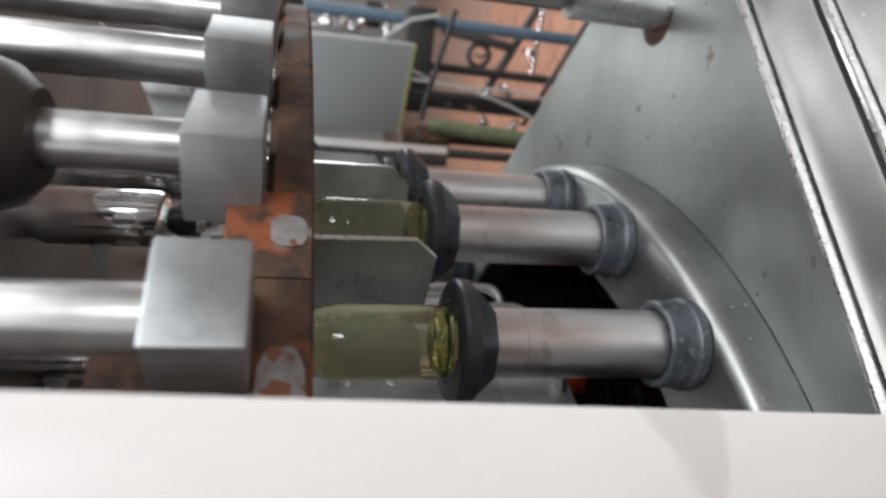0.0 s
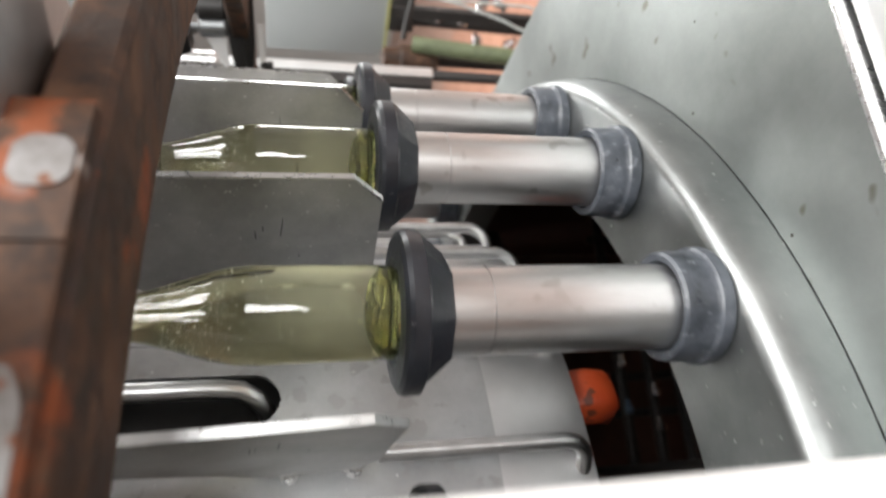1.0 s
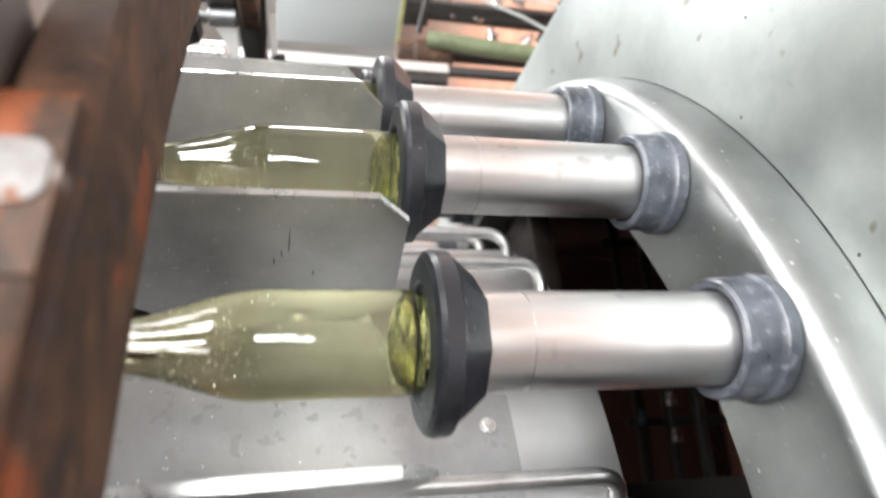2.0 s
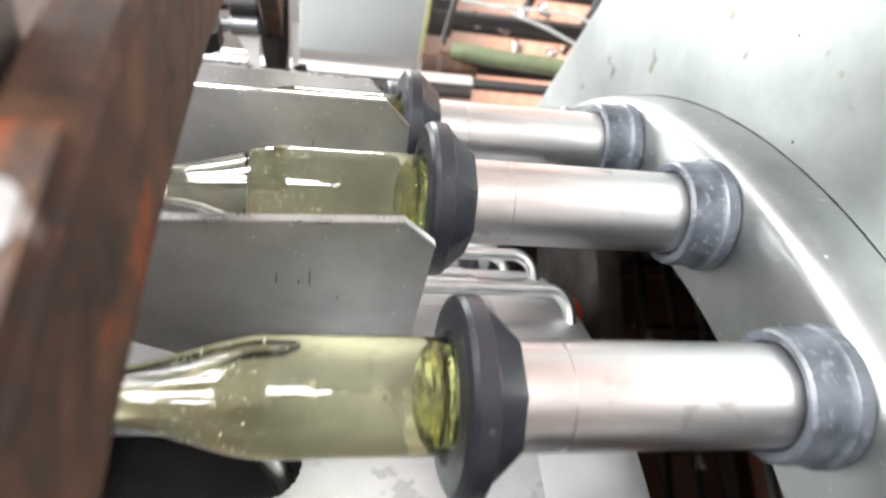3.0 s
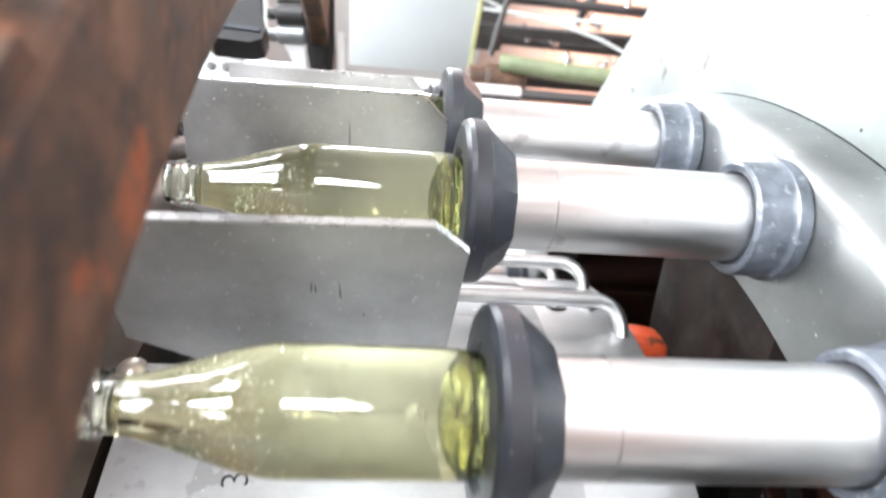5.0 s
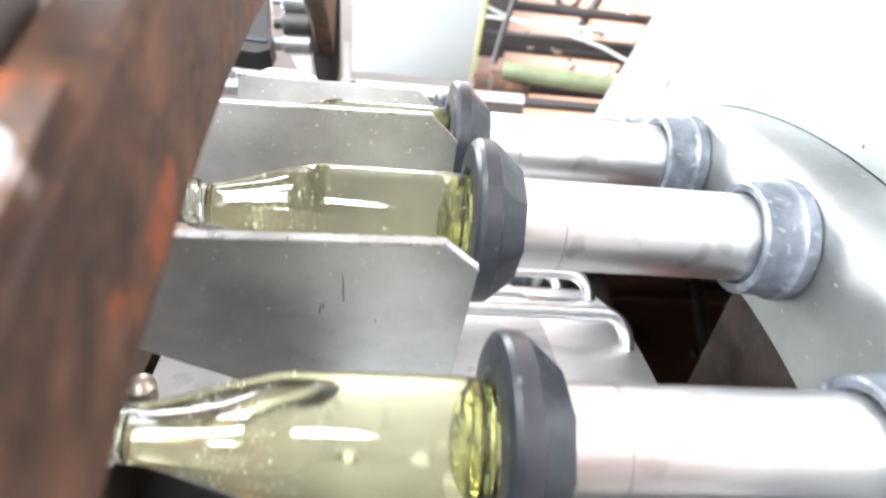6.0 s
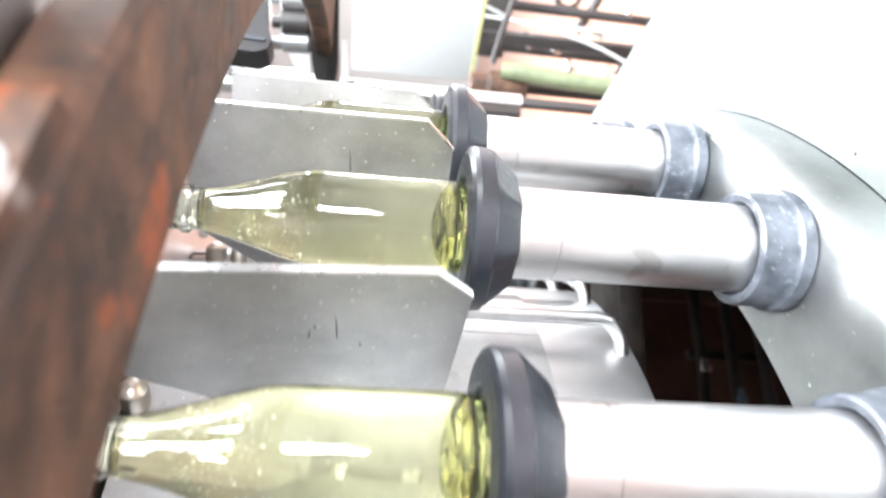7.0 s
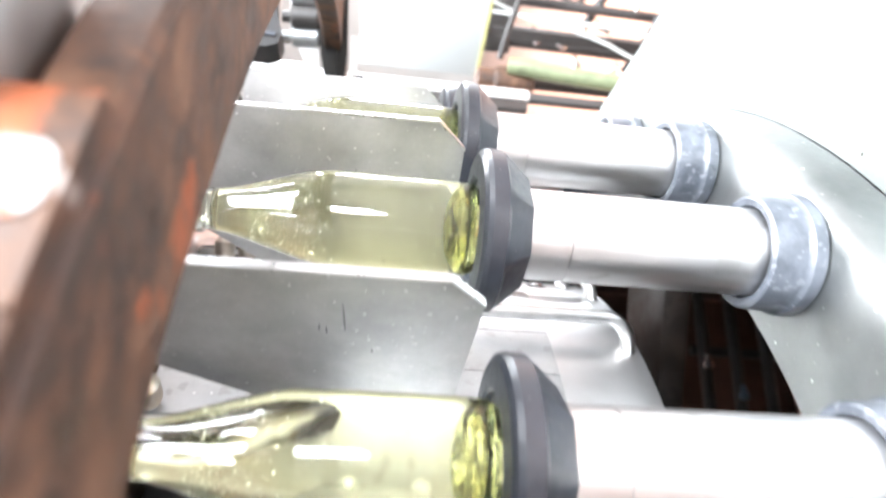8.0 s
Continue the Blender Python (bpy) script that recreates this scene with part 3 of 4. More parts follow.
def build_spokes(car):
    """Orange brackets and dark arms below the hub."""
    for k, half in ((5.9, 0.11), (10.3, 0.055), (14.7, 0.055), (19.1, 0.055)):
        sp = Shape().box((0.08, -half, -0.12), (0.515, half, -0.086), None, 0.008).mesh("spoke", DARKRUST)
        part("spoke", sp, car, "broad red-brown iron spoke below the ring", turn(station(k)))
    prof = [(0.335, -0.066), (0.368, -0.064), (0.378, -0.056), (0.382, -0.034), (0.378, -0.014), (0.370, -0.006), (0.335, -0.006)]
    for a, b in ((0.1, 0.6), (4.72, 5.1), (5.9, 6.35), (11.2, 11.7), (15.4, 15.9), (18.0, 18.6)):
        sh, n = Shape(), 14
        for q in range(n + 1):
            w = 2 * q / n - 1
            full = max(1 - abs(w) ** 5, 0.02) ** 0.5
            ang = radians((a - 0.1 + (b - a) * q / n) * PITCH)
            sh.v += [Vector(((0.358 + (r - 0.358) * full) * math.cos(ang), (0.358 + (r - 0.358) * full) * math.sin(ang), -0.036 + (z + 0.036) * full)) for r, z in prof]
        m_ = len(prof)
        sh.f = [(q * m_ + c, (q + 1) * m_ + c, (q + 1) * m_ + (c + 1) % m_, q * m_ + (c + 1) % m_) for q in range(n) for c in range(m_)]
        sh.f += [tuple(range(m_)), tuple(n * m_ + c for c in range(m_))]
        me = sh.mesh("orange_flange", ORANGE, 50)
        part("orange_flange", me, car, "orange painted flange piece below the hub", turn(station(0.1)))
    # filling valves over the bottles
    body = Shape().solid([(0.009, 0.398), (0.012, 0.402), (0.013, 0.425), (0.024, 0.432), (0.027, 0.438), (0.027, 0.535), (0.022, 0.542), (0.022, 0.568)], 24).mesh("filling_valve", CHROME, 40)
    bell = Shape().lathe([(0.0135, 0.408), (0.021, 0.404), (0.022, 0.412), (0.0135, 0.426)], 24, None, True).mesh("bell", BLACK)
    nut = Shape().solid([(0.026, 0.452), (0.029, 0.455), (0.029, 0.472), (0.026, 0.475)], 6).mesh("nut", ROD, 20)
    lever = Shape().box((0.02, -0.006, 0.486), (0.062, 0.006, 0.500), None, 0.003).mesh("lever", PALEALU)
    for k in range(N):
        x, y = R * math.cos(radians(station(k))), R * math.sin(radians(station(k)))
        v = part("filling_valve", body, car, "chrome filling valve over a bottle mouth", pose(x, y, 0))
        part("bell", bell, v, "black rubber centring bell")
        part("nut", nut, v, "bright hexagon nut")
        part("lever", lever, v, "pale metal lever", turn(station(k) + 180))


build_hub_panels(CAR)
build_stations(CAR)
build_dividers(CAR)
build_spokes(CAR)
# Bowl out of view, added and sized to shade hub and rail.
bowl = Shape().solid([(0.30, 0.546), (0.745, 0.548), (0.760, 0.562), (0.760, 1.05), (0.72, 1.07), (0.2, 1.10)], 64)
part("filler_bowl", bowl.mesh("filler_bowl", STEEL), CAR, "unseen steel bowl added above the bottles for shade")
part("bowl_column", Shape().solid([(0.2, 0.5405), (0.2, 0.5455)], 32).mesh("bowl_column", DARKM), CAR, "dark neck under the added bowl")


# ---- bottles ----
def smooth_profile(pts, n=5):
    out = []
    for i in range(len(pts) - 1):
        p0, p1, p2, p3 = (Vector(pts[max(j, 0)] if j < len(pts) else pts[-1]) for j in (i - 1, i, i + 1, i + 2))
        for s in range(n):
            t = s / n
            v = 0.5 * ((2 * p1) + (p2 - p0) * t + (2 * p0 - 5 * p1 + 4 * p2 - p3) * t * t + (3 * p1 - p0 - 3 * p2 + p3) * t ** 3)
            out.append((max(v.x, 0.0005), v.y))
    out.append(tuple(pts[-1]))
    return out


BASE_Z = 0.1855
SHOULDER = [(0.0309, 0.092), (0.0300, 0.102), (0.0272, 0.115), (0.0222, 0.131), (0.0172, 0.147), (0.0145, 0.158), (0.0132, 0.168)]


def build_bottles():
    outer = [(0.0005, 0.0065), (0.012, 0.0050), (0.021, 0.0014), (0.0245, 0.0), (0.0280, 0.0012), (0.0300, 0.0045), (0.0306, 0.010), (0.0309, 0.016)]
    outer += smooth_profile(SHOULDER)
    outer += [(0.0130, 0.1715), (0.0150, 0.1725), (0.0156, 0.1745), (0.0152, 0.1775), (0.0140, 0.1785), (0.0138, 0.1835), (0.0130, 0.1855), (0.0112, 0.1858)]
    wall = [(r - 0.0030, z) for r, z in smooth_profile(SHOULDER)]

    def glass(level):
        """Outer skin, inner skin down to the drink's surface, and that surface."""
        pr = outer + [(0.0100, 0.1848), (0.0098, 0.170)] + [q for q in reversed(wall) if level + 0.001 < q[1] < 0.166]
        r_in = float(np.interp(level, [q[1] for q in wall], [q[0] for q in wall]))
        pr += [(r_in, level + 0.0009), (r_in * 0.94, level + 0.0001), (r_in * 0.6, level), (0.0005, level)]
        return Shape().lathe(pr, 48).mesh("glass", GLASS, 60)

    def liquid(level):
        pr = [(0.0005, 0.0225), (0.006, 0.0221), (0.012, 0.0204), (0.017, 0.0172), (0.0205, 0.0132), (0.0230, 0.0098), (0.0252, 0.0088), (0.0270, 0.0104), (0.0278, 0.0145), (0.0279, 0.034)]
        pr += [q for q in wall if q[1] < level - 0.002]
        r_end = float(np.interp(level - 0.001, [q[1] for q in wall], [q[0] for q in wall]))
        pr += [(r_end - 0.0003, level - 0.001), (0.0005, level - 0.001)]
        return Shape().lathe(pr, 48).mesh("drink", LIQUID, 60)
    heel = Shape().lathe([(0.0005, 0.0078), (0.012, 0.0066), (0.021, 0.0034), (0.0255, 0.0026), (0.0284, 0.0046), (0.0290, 0.0070), (0.0276, 0.0090), (0.0252, 0.0074), (0.0224, 0.0086),
                          (0.0196, 0.0122), (0.0163, 0.0160), (0.0115, 0.0190), (0.006, 0.0206), (0.0005, 0.0210)], 26)
    for v in heel.v:
        a = math.atan2(v.y, v.x)
        f = 1 - 0.03 * (0.5 + 0.5 * math.cos(16 * a)) * (1 if v.z < 0.009 else 0)
        v.x, v.y, v.z = v.x * f, v.y * f, v.z + 0.0003 * math.sin(5 * a)
    heel = heel.mesh("base", HEEL, 9)
    full, mid, low = [(glass(v), liquid(v)) for v in (0.166, 0.128, 0.117)]
    rng = random.Random(8)

    def bubbles(top):
        sh = Shape()
        for _ in range(620):
            z = top - 0.004 - abs(rng.gauss(0.018, 0.020))
            if z < 0.03:
                continue
            rr = np.interp(z, [q[1] for q in SHOULDER], [q[0] for q in SHOULDER]) - 0.0038
            rr *= rng.choice((1.0, 1.0, rng.uniform(0.4, 1)))
            a, b = rng.uniform(0, 2 * math.pi), rng.uniform(0.00012, 0.00030) * rng.choice((1, 1, 1, 2))
            c = Vector((rr * math.cos(a), rr * math.sin(a), z))
            sh.add([c + b * Vector(d) for d in ((1, 0, 0), (0, 1, 0), (-1, 0, 0), (0, -1, 0), (0, 0, 1), (0, 0, -1))],
                   [(0, 1, 4), (1, 2, 4), (2, 3, 4), (3, 0, 4), (1, 0, 5), (2, 1, 5), (3, 2, 5), (0, 3, 5)])
        return sh.mesh("bubbles", FROTH, 80)
    froth = {id(q): bubbles(t_) for q, t_ in ((full, 0.146), (mid, 0.128), (low, 0.117))}
    out = []
    for k in range(N):
        b = new("bottle")
        tagged(b, "clear green glass bottle part-filled with pale yellow drink", "bottle", "bottles on the carousel")
        fill = {3: low, 9: mid, 14: low, 18: mid}.get(k, full)
        part("glass", fill[0], b, "clear greenish glass")
        part("drink", fill[1], b, "pale yellow-green drink")
        part("base", heel, b, "thick bright green glass base")
        part("bubbles", froth[id(fill)], b, "fine rising bubbles", None, "stuff")
        for ch in b.children:
            ch.visible_shadow = False
        out.append(b)
    return out


BOTTLES = build_bottles()


# ---- fixed rusty ring with its guide blocks and rods ----
def build_ring_rail():
    prof = [(0.699, 0.311), (0.766, 0.310), (0.769, 0.313), (0.769, 0.331), (0.764, 0.335), (0.702, 0.335), (0.698, 0.331), (0.697, 0.314)]
    ring = thing("ring_rail", Shape().lathe(prof, 150, None, True, -150, 60).mesh("ring_rail", RUST, 40), "rusty brown iron ring rail above the bottles", "ring rail")
    lip = Shape().lathe([(0.7692, 0.312), (0.777, 0.312), (0.777, 0.352), (0.7692, 0.352)], 8, None, True, -78.2, -74.3)
    strip = Shape().lathe([(0.7692, 0.312), (0.7755, 0.312), (0.7765, 0.314), (0.7765, 0.336), (0.7692, 0.338)], 24, None, True, -99, -78.25)
    part("lip_strip", strip.mesh("lip_strip", RUST), ring, "worn pink-brown lip strip")
    part("lip_plate", lip.mesh("lip_plate", HOTRUST), ring, "rust-orange lip plate")
    fl = Shape().lathe([(0.702, 0.3352), (0.735, 0.3352), (0.733, 0.41), (0.704, 0.41)], 60, None, True, -150, -79.5)
    part("upper_flange", fl.mesh("upper_flange", RUST), ring, "dark rusty upper flange")
    for a0, a1, z1 in ((-76.9, -75.5, 0.331), (-84.2, -80.8, 0.334)):
        zc, zh, ac, ah = (0.314 + z1) / 2, (z1 - 0.314) / 2, (a0 + a1) / 2, (a1 - a0) / 2
        rim = [(max(min(1.12 * math.cos(q * math.pi / 12), 1), -1) * ah, max(min(1.12 * math.sin(q * math.pi / 12), 1), -1) * zh) for q in range(24)]
        bare = Shape()
        for r_ in (0.7762, 0.7778):
            bare.v += [Vector((r_ * math.cos(radians(ac + da)), r_ * math.sin(radians(ac + da)), zc + dz)) for da, dz in rim]
        bare.f = [tuple(range(24)), tuple(range(24, 48))] + [(q, (q + 1) % 24, 24 + (q + 1) % 24, 24 + q) for q in range(24)]
        part("bare_patch", bare.mesh("bare_patch", BAREM, 40), ring, "pale bare metal plate on the rusty lip")
    for q in (-87.0, -92.0):
        part("lip_bolt", Shape().box((0.7765, -0.007, 0.318), (0.780, 0.007, 0.332), turn(q), 0.0015).mesh("lip_bolt", RUST), ring, "rusty square bolt head")
    for k, (a, tw) in enumerate(((-80.6, 0), (-72.4, 14), (-66.0, 6), (-59.4, 0), (-52.8, 8), (-46.2, 0))):
        blk = Shape().box((-0.0235, -0.034 if k == 1 else -0.0235, 0.336), (0.0235, 0.0235, 0.373), None, 0.002)
        b = thing("guide_block", blk.mesh("guide_block", ALU, 30), "pale aluminium guide block bolted on the ring rail", "guide block", "guide blocks on the ring rail", "",
                  turn(a) @ pose(0.795 if k == 0 else 0.78, 0, 0, 0, 0, tw))
        rd = Shape().solid([(0.0145, 0.373), (0.0145, 0.66), (0.013, 0.662)], 32)
        part("guide_pillar", rd.mesh("guide_pillar", DULLROD, 50), b, "bright round steel pillar")
        if k == 1:
            cap = Shape().lathe([(0.0148, 0.440), (0.024, 0.440), (0.034, 0.450), (0.040, 0.466), (0.046, 0.51), (0.046, 0.62), (0.0148, 0.622)], 28, None, True)
            part("bushing", cap.mesh("bushing", DARKM, 40), b, "dark iron bushing")


build_ring_rail()

# Place and tilt of the post fit the camera's view.
post = Shape().box((-0.0375, 0.0, -1.091), (0.0, 0.036, 1.05), Matrix.Translation((0.0862, -0.8097, 0.15)) @ Matrix.Rotation(radians(11.0), 4, "X"), 0.003)
thing("guard_post", post.mesh("guard_post", WHITE, 35), "white enamelled square guard post, tilted to fit the camera's view", "post")


# ---- behind the carousel ----
def build_background():
    # cabinet with a yellow lower edge
    a, b = Vector((1.04, 0.35, 0)), Vector((1.125, 0.115, 0))
    d = (b - a)
    m = pose(a.x, a.y, 0, 0, 0, math.degrees(math.atan2(d.y, d.x)))
    cab = thing("splash_guard", Shape().box((0, -0.0, 0.045), (d.length, 0.014, 0.31), m, 0.003).mesh("cabinet_box", PANEL), "pale grey sheet metal guard panel with a yellow edge", "splash guard")
    part("edge_trim", Shape().box((0, -0.004, 0.040), (d.length, 0.006, 0.047), m, 0.001).mesh("edge_trim", YELLOW), cab, "yellow edge trim")
    part("stand", Shape().box((0.10, 0.002, FLOOR_Z), (0.125, 0.012, 0.0448), m, 0.002).mesh("stand", DARKM), cab, "dark iron stand")
    st = thing("guide_rail", Shape().box((0.826, 0.115, -0.015), (0.846, 0.135, 0.62), None, 0.0015).mesh("guide_rail", PALEALU), "pale aluminium guide rail behind the carousel", "guide rail")
    # This dark strip stands for the rail's face in shade.
    part("backing_strip", Shape().box((0.805, 0.118, -0.013), (0.8255, 0.133, 0.62), None, 0.001).mesh("backing_strip", DARKM), st, "dark strip added for the rail's shaded side")
    part("sleeve", Shape().solid([(0.017, 0.385), (0.019, 0.387), (0.019, 0.47), (0.017, 0.472)], 28, pose(0.822, 0.105, 0)).mesh("sleeve", ROD), st, "bright steel sleeve")
    br = part("bracket", Shape().box((0.79, 0.085, 0.478), (0.835, 0.1148, 0.56), None, 0.004).mesh("bracket", ALU), st, "cast aluminium bracket")
    for z in (0.50, 0.525):
        part("bolt", Shape().solid([(0.009, 0.0), (0.009, 0.004), (0.005, 0.005)], 6, pose(0.812, 0.085, z, 90, 0, 0)).mesh("bolt", DARKM), br, "dark hexagon bolt")
    part("leg", Shape().box((0.828, 0.117, FLOOR_Z), (0.844, 0.133, -0.0155), None, 0.002).mesh("leg", DARKM), st, "dark iron leg")

    def bar(name, pts, r, mat, label, cat, segs=12, group=""):
        return thing(name, Shape().pipe(pts, r, segs).mesh(name, mat, 50), label, cat, group)
    # greasy swing arm with its knuckle and black pad, carried by a pillar outside the carousel
    p0, p1 = Vector((0.640, -0.118, 0.318)), Vector((0.86, -0.302, 0.333))
    u = (p1 - p0).normalized()
    w = (Vector((0, 0, 1)) - u * u.z).normalized()
    am = Matrix.Translation(p0) @ Matrix((u, w.cross(u), w)).transposed().to_4x4()
    ln = (p1 - p0).length
    arm = thing("swing_arm", Shape().prism([(-0.004, -0.008), (0.0, -0.011), (0.05, -0.018), (ln, -0.020), (ln, 0.020), (0.05, 0.017), (0.0, 0.009), (-0.004, 0.006)], 0.014, am).mesh("swing_arm", GREASE, 0),
                "dark greasy iron arm reaching over the bottles", "arm")
    part("rib", Shape().prism([(0.012, -0.004), (ln, -0.006), (ln, 0.006), (0.012, 0.004)], 0.024, am).mesh("rib", GREASE, 0), arm, "raised greasy rib")
    part("edge_plate", Shape().prism([(0.016, -0.030), (0.075, -0.030), (0.075, -0.0215), (0.016, -0.0215)], 0.004, am).mesh("edge_plate", WHITE, 0), arm, "white painted edge plate")
    part("edge_nut", Shape().solid([(0.006, -0.005), (0.006, 0.005), (0.003, 0.012)], 6, am @ pose(0.020, 0, -0.035, 0, 0, 0)).mesh("edge_nut", DARKM), arm, "small dark nut")
    part("gusset", Shape().prism([(0.006, 0.020), (0.062, 0.020), (0.062, 0.046), (0.055, 0.046)], 0.005, am).mesh("gusset", WHITE, 0), arm, "white gusset plate")
    for q, r_, mat in ((0.070, 0.013, ALU), (0.094, 0.016, DARKM), (0.122, 0.014, ALU)):
        kn = Shape().solid([(r_ * 0.8, 0.018), (r_, 0.021), (r_, 0.052), (r_ * 0.8, 0.055), (r_ * 0.45, 0.055), (r_ * 0.45, 0.066)], 20, am @ pose(q, 0, 0))
        part("knuckle", kn.mesh("knuckle", mat, 40), arm, "scratched round knuckle joint")
    pad = Shape().prism([(0.592, 0.384), (0.598, 0.372), (0.612, 0.369), (0.640, 0.378), (0.700, 0.386), (0.700, 0.438), (0.606, 0.438), (0.594, 0.426)], 0.032, pose(0, -0.250, 0))
    part("pad", pad.mesh("pad", BLACK, 30), arm, "black rubber pad")
    part("pad_lip", Shape().prism([(0.606, 0.376), (0.611, 0.376), (0.614, 0.430), (0.609, 0.430)], 0.036, pose(0, -0.250, 0)).mesh("pad_lip", RUBBER, 0), arm, "raised rubber lip")
    part("pillar", Shape().pipe([(0.87, -0.305, FLOOR_Z), (0.87, -0.305, 0.345)], 0.018, 16).mesh("pillar", DARKM, 50), arm, "dark iron pillar")
    part("strut", Shape().pipe([(0.72, -0.12, 0.39), (0.625, -0.25, 0.41)], 0.008, 10).mesh("strut", DARKM, 50), arm)
    # steel support rod on the table with its rust stain
    sr = bar("support_rod", [(0.585, -0.565, PLATE_Z), (0.585, -0.565, 0.03)], 0.024, ROD, "thick steel support rod standing on the table plate", "rod", 28)
    part("sleeve", Shape().box((0.576, -0.60, 0.0305), (0.617, -0.552, 0.17), None, 0.006).mesh("sleeve", STEEL), sr, "dull steel sleeve block")
    stain = Shape().lathe([(0.0005, 0.0), (0.030, 0.0), (0.031, -0.0006)], 24, pose(0.581, -0.555, PLATE_Z + 0.0009))
    part("rust_stain", stain.mesh("rust_stain", RUST), TABLE, "brown rust stain at the rod's foot")
    # switch panel beyond the guide pillars
    pm = pose(1.06, 0.25, 0, 0, 0, -38.5)
    sw = thing("switch_panel", Shape().box((-0.10, 0, 0.48), (0.10, 0.03, 0.95), pm, 0.004).mesh("switch_panel", PANEL), "pale grey switch panel with loose cables on an iron hanger", "switch panel")
    part("hanger", Shape().box((-0.02, 0.004, 0.9505), (0.02, 0.026, 2.598), pm, 0.003).mesh("hanger", DARKM), sw, "dark iron hanger")
    part("relay_box", Shape().box((-0.03, -0.05, 0.54), (0.035, -0.001, 0.65), pm, 0.004).mesh("relay_box", ALU), sw, "grey relay box")
    part("relay_box", Shape().box((0.0, -0.04, 0.69), (0.03, -0.001, 0.73), pm, 0.004).mesh("relay_box", DARKM), sw, "dark relay box")
    part("cable", Shape().pipe([(1.065, 0.19, 0.86), (1.06, 0.20, 0.80), (1.05, 0.225, 0.74), (1.045, 0.235, 0.69)], 0.006, 8).mesh("cable", CABLE, 50), sw, "pale green cable")
    # dark column beside the cabinet
    c0, c1 = Vector((1.10, 0.335, 0)), Vector((1.29, 0.15, 0))
    dd = c1 - c0
    mm = pose(c0.x, c0.y, 0, 0, 0, math.degrees(math.atan2(dd.y, dd.x)))
    gb = thing("gear_box", Shape().box((0, 0.0, -0.03), (dd.length, 0.07, 0.043), mm, 0.006).mesh("gear_box", DARKM), "dark iron gear box beside the cabinet", "gear box")
    part("stand", Shape().box((0.02, 0.03, FLOOR_Z), (0.06, 0.06, -0.0305), mm, 0.004).mesh("stand", DARKM), gb, "dark iron stand")
    # pipes and bars behind the table
    bar("blue_pipe", [(1.353, 0.259, 0.3), (1.30, 0.215, FLOOR_Z)], 0.016, BLUEP, "blue-grey painted upright pipe", "pipe", 16)
    bar("green_pipe", [(0.975, 0.215, 0.0), (0.945, 0.19, -0.14), (0.90, 0.15, -0.4), (0.90, 0.15, FLOOR_Z)], 0.018, GREENP, "green painted upright pipe", "pipe", 16)
    mo = thing("pump_motor", Shape().solid([(0.02, -0.06), (0.031, -0.055), (0.031, 0.02), (0.024, 0.028), (0.024, 0.06), (0.01, 0.065)], 24, pose(0.962, 0.252, 0.0)).mesh("pump_motor", RUST, 40), "small rust-brown pump motor on a stand", "motor")
    part("stand", Shape().pipe([(0.962, 0.252, -0.0605), (0.962, 0.252, FLOOR_Z)], 0.012, 10).mesh("stand", DARKM, 50), mo, "dark iron stand")
    rack = new("pipe_rack")
    tagged(rack, "dark iron rack of bars, valves and cables behind the table", "rack")

    def rk(name, pts, r, mat, label="", segs=10):
        return part(name, Shape().pipe(pts, r, segs).mesh(name, mat, 50), rack, label)
    rk("upright", [(1.305, 0.38, 0.1), (1.25, 0.335, FLOOR_Z)], 0.013, DARKM)
    rk("upright", [(1.138, 0.329, 0.0), (1.07, 0.27, FLOOR_Z)], 0.017, DARKM)
    rk("upright", [(1.42, 0.35, -0.10), (1.34, 0.31, -0.30)], 0.014, DARKM, "dark iron block")
    rk("crossbar", [(1.10, -0.035, -0.016), (0.962, 0.104, 0.028), (0.93, 0.14, 0.035)], 0.006, DARKM)
    rk("crossbar", [(1.44, 0.24, -0.36), (1.24, 0.45, -0.22)], 0.013, DARKM)
    rk("crossbar", [(1.36, 0.12, -0.48), (1.12, 0.38, -0.32)], 0.008, BLACK)
    rk("crossbar", [(1.5, 0.2, -0.6), (1.0, 0.62, -0.5)], 0.012, DARKM)
    rk("chrome_stem", [(1.40, 0.18, -0.35), (1.259, 0.326, -0.345)], 0.007, CHROME, "chrome valve stem")
    rk("cable", [(1.142, 0.22, 0.031), (1.111, 0.227, -0.044), (1.09, 0.20, -0.16), (1.069, 0.177, -0.264), (1.03, 0.17, -0.33)], 0.0032, CABLE, "pale grey cable", 8)
    rk("cable", [(1.093, 0.196, 0.038), (1.08, 0.185, -0.04), (1.063, 0.18, -0.105), (1.02, 0.172, -0.2), (0.975, 0.172, -0.28)], 0.0032, CABLE, "pale grey cable", 8)
    rk("cable", [(1.21, 0.24, 0.12), (1.235, 0.217, 0.096), (1.264, 0.175, 0.034), (1.268, 0.152, -0.037)], 0.006, CABLE, "pale hose", 8)
    rk("cable", [(1.40, 0.28, 0.30), (1.387, 0.297, 0.258), (1.349, 0.327, 0.171), (1.376, 0.295, 0.129)], 0.009, CHROME, "clear shiny hose", 8)
    for pts in (((1.425, 0.331, 0.33), (1.426, 0.327, 0.218), (1.418, 0.328, 0.149)), ((1.406, 0.349, 0.33), (1.417, 0.336, 0.225), (1.405, 0.341, 0.151)),
                ((1.385, 0.369, 0.33), (1.39, 0.362, 0.212), (1.389, 0.357, 0.16), (1.383, 0.36, 0.136))):
        rk("clear_hose", pts, 0.010, CHROME, "clear shiny hose", 10)
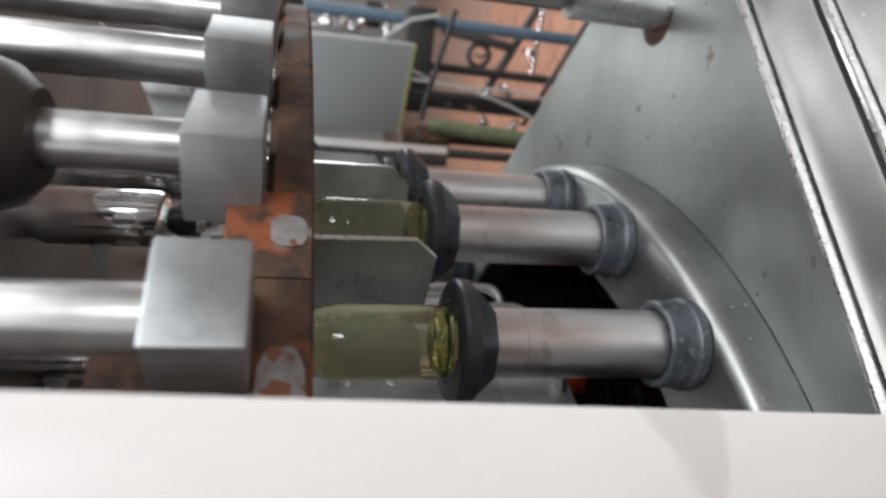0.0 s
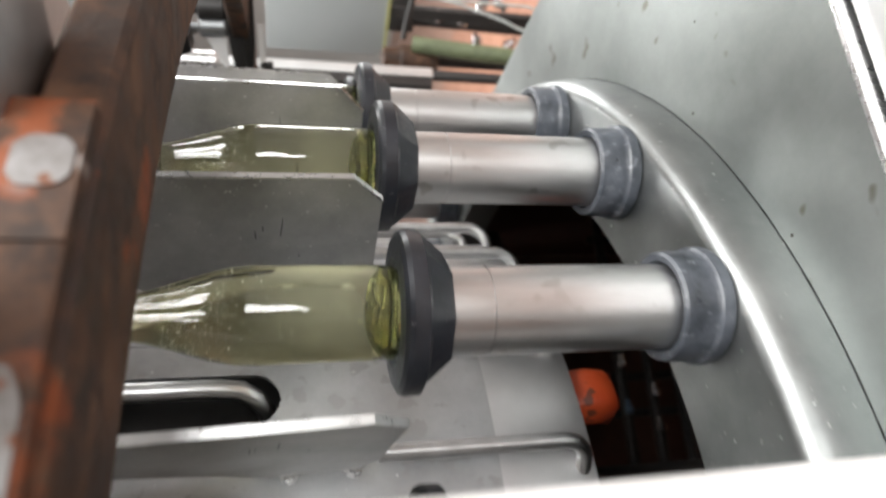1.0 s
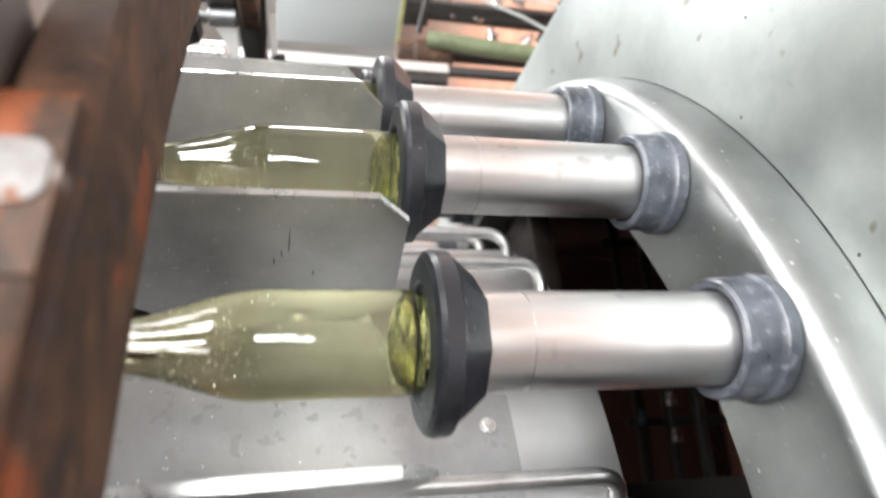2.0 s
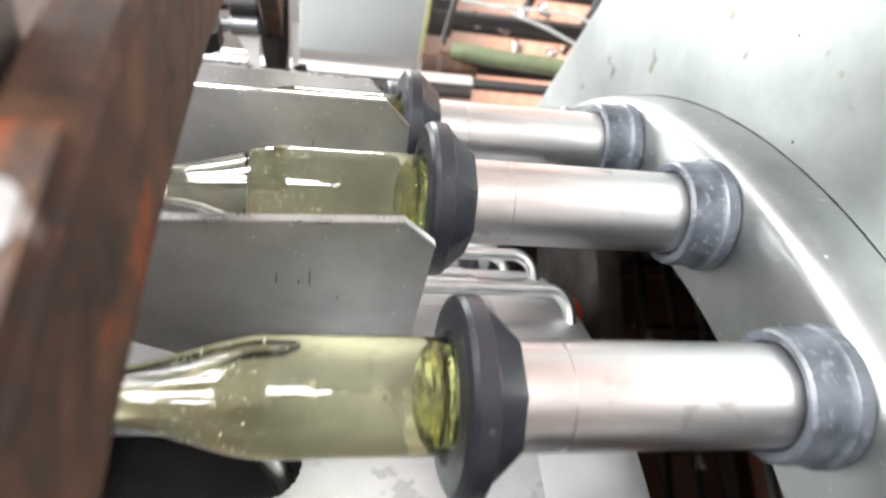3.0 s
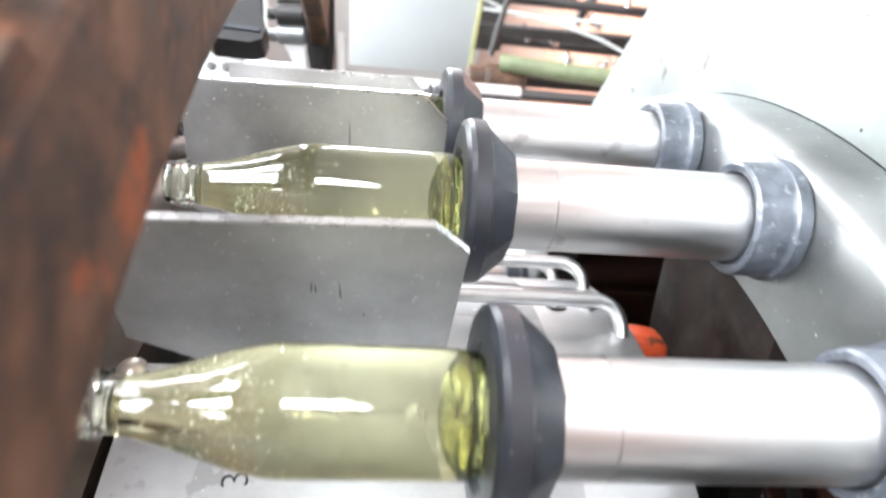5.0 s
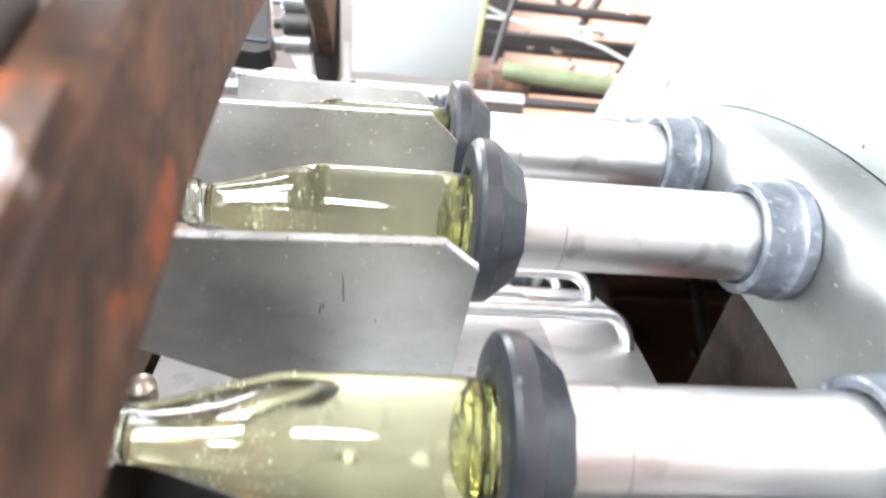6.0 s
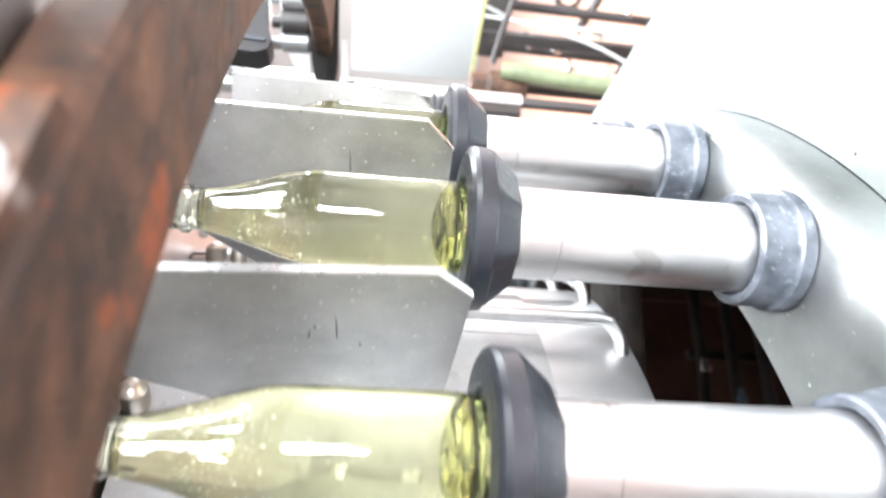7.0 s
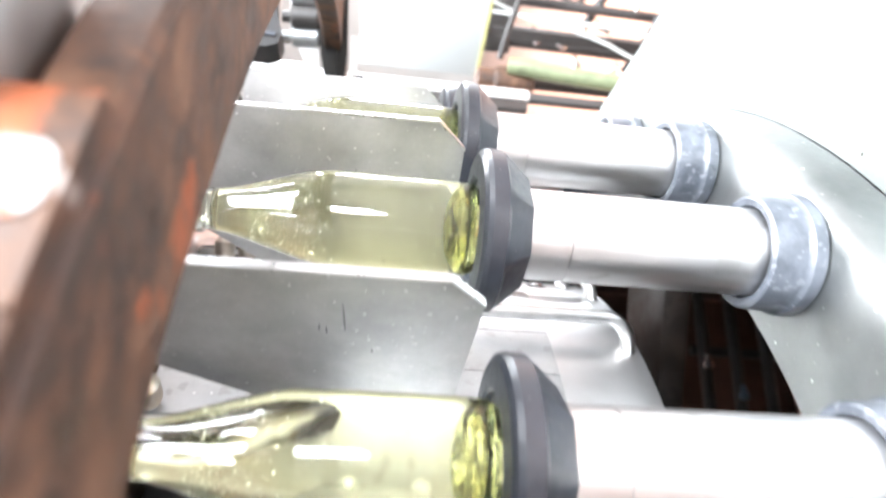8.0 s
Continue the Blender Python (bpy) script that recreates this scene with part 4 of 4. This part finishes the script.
    rk("cable", [(1.368, 0.364, 0.068), (1.392, 0.336, 0.043), (1.406, 0.31, -0.01), (1.407, 0.292, -0.071)], 0.006, CABLE, "pale hose", 8)
    rk("cable", [(1.379, 0.351, 0.057), (1.4, 0.323, 0.021), (1.422, 0.289, -0.027)], 0.005, CABLE, "pale hose", 8)
    rk("stub", [(1.433, 0.3, 0.073), (1.379, 0.352, 0.06)], 0.011, CHROME, "chrome stub")
    part("valve_block", Shape().box((1.385, 0.30, 0.085), (1.445, 0.345, 0.130), None, 0.005).mesh("valve_block", DARKM), rack, "dark valve block")
    rng = random.Random(5)
    for x, y, z in ((1.115, 0.228, -0.218), (1.108, 0.251, -0.176), (1.055, 0.294, -0.175), (1.04, 0.276, -0.248), (1.114, 0.281, -0.077), (1.096, 0.275, -0.139),
                    (1.33, 0.24, -0.27), (1.30, 0.28, -0.33), (1.36, 0.30, 0.19), (1.33, 0.28, 0.24)):
        v = Shape().solid([(0.004, -0.02), (0.009, -0.018), (0.009, -0.004), (0.013, -0.002), (0.013, 0.008), (0.006, 0.012), (0.006, 0.022)], 16)
        part("valve", v.mesh("valve", CHROME, 40), rack, "chrome valve", pose(x, y, z, rng.uniform(-70, 70), rng.uniform(-70, 70), 0))
    hoop = [Vector((1.485, 0.51, -0.262)) + 0.035 * (math.cos(a * math.pi / 10) * Vector((0.75, -0.66, 0)) + math.sin(a * math.pi / 10) * Vector((0, 0, 1))) for a in range(21)]
    rk("hand_wheel", hoop, 0.009, DARKM, "grey hand wheel")
    rk("wheel_stem", [(1.52, 0.545, -0.262), (1.45, 0.48, -0.262), (1.42, 0.42, -0.262)], 0.006, DARKM)
    # iron grid under the carousel
    grid = new("floor_grid")
    tagged(grid, "dark iron grid of bars standing under the carousel", "grid")
    for x in (-0.15, 0.02, 0.19, 0.27, 0.45, 0.60):
        part("post", Shape().box((x - 0.009, 0.41, FLOOR_Z), (x + 0.009, 0.428, -0.44), None, 0.002).mesh("post", DARKM), grid)
    for z in (-0.46, -0.53, -0.60, -0.70):
        part("crossbar", Shape().pipe([(-0.3, 0.40, z), (0.66, 0.40, z)], 0.012, 10).mesh("crossbar", DARKM, 50), grid)
    for i, x in enumerate((0.16, 0.20, 0.235, 0.30, 0.36, 0.42)):
        v = Shape().solid([(0.005, -0.015), (0.010, -0.012), (0.010, 0.0), (0.006, 0.004), (0.006, 0.016)], 12)
        part("fitting", v.mesh("fitting", BLUEP if i % 3 == 1 else CHROME, 40), grid, "", pose(x, 0.386, -0.53 + 0.07 * (i % 2), 0, 90, 0))


build_background()


# ---- floor tiles last: the nearest are single pieces, the rest one sheet of pieces ----
def build_tiles():
    w, g = 0.20, 0.008
    one = Shape().box((g / 2, g / 2, -0.006), (w - g / 2, w - g / 2, 0.0), None, 0.0)
    me = one.mesh("tile", TILE, 0)
    rest = Shape()
    for ix in range(-21, 26):
        for iy in range(-19, 31):
            x, y = ix * w, iy * w
            dz = random.uniform(-0.0008, 0.0008)
            if 0.0 <= x < 3.2 and -0.1 <= y < 3.3:
                part("tile", me, FLOOR, "", pose(x, y, FLOOR_Z + dz))
            else:
                rest.box((x + g / 2, y + g / 2, FLOOR_Z - 0.0035 + dz), (x + w - g / 2, y + w - g / 2, FLOOR_Z + dz))
    mesh = bpy.data.meshes.new("tile_field")
    mesh.from_pydata([tuple(v) for v in rest.v], [], rest.f)
    mesh.materials.append(GREYED_TILE)
    part("tile_field", mesh, FLOOR, "floor tiles greyed to weaken their orange reflection in the tubes", None, "stuff")


build_tiles()


def motions():
    ts = [0.5 * i for i in range(17)]
    walk(CAR, [(t, pose(0, 0, 0, 0, 0, -SPEED * t)) for t in ts])
    for k, b in enumerate(BOTTLES):
        rows = []
        for t in ts:
            a = station(k) - SPEED * t
            rows.append((t, pose(R * math.cos(radians(a)), R * math.sin(radians(a)), BASE_Z, 0, 0, a)))
        walk(b, rows)


motions()
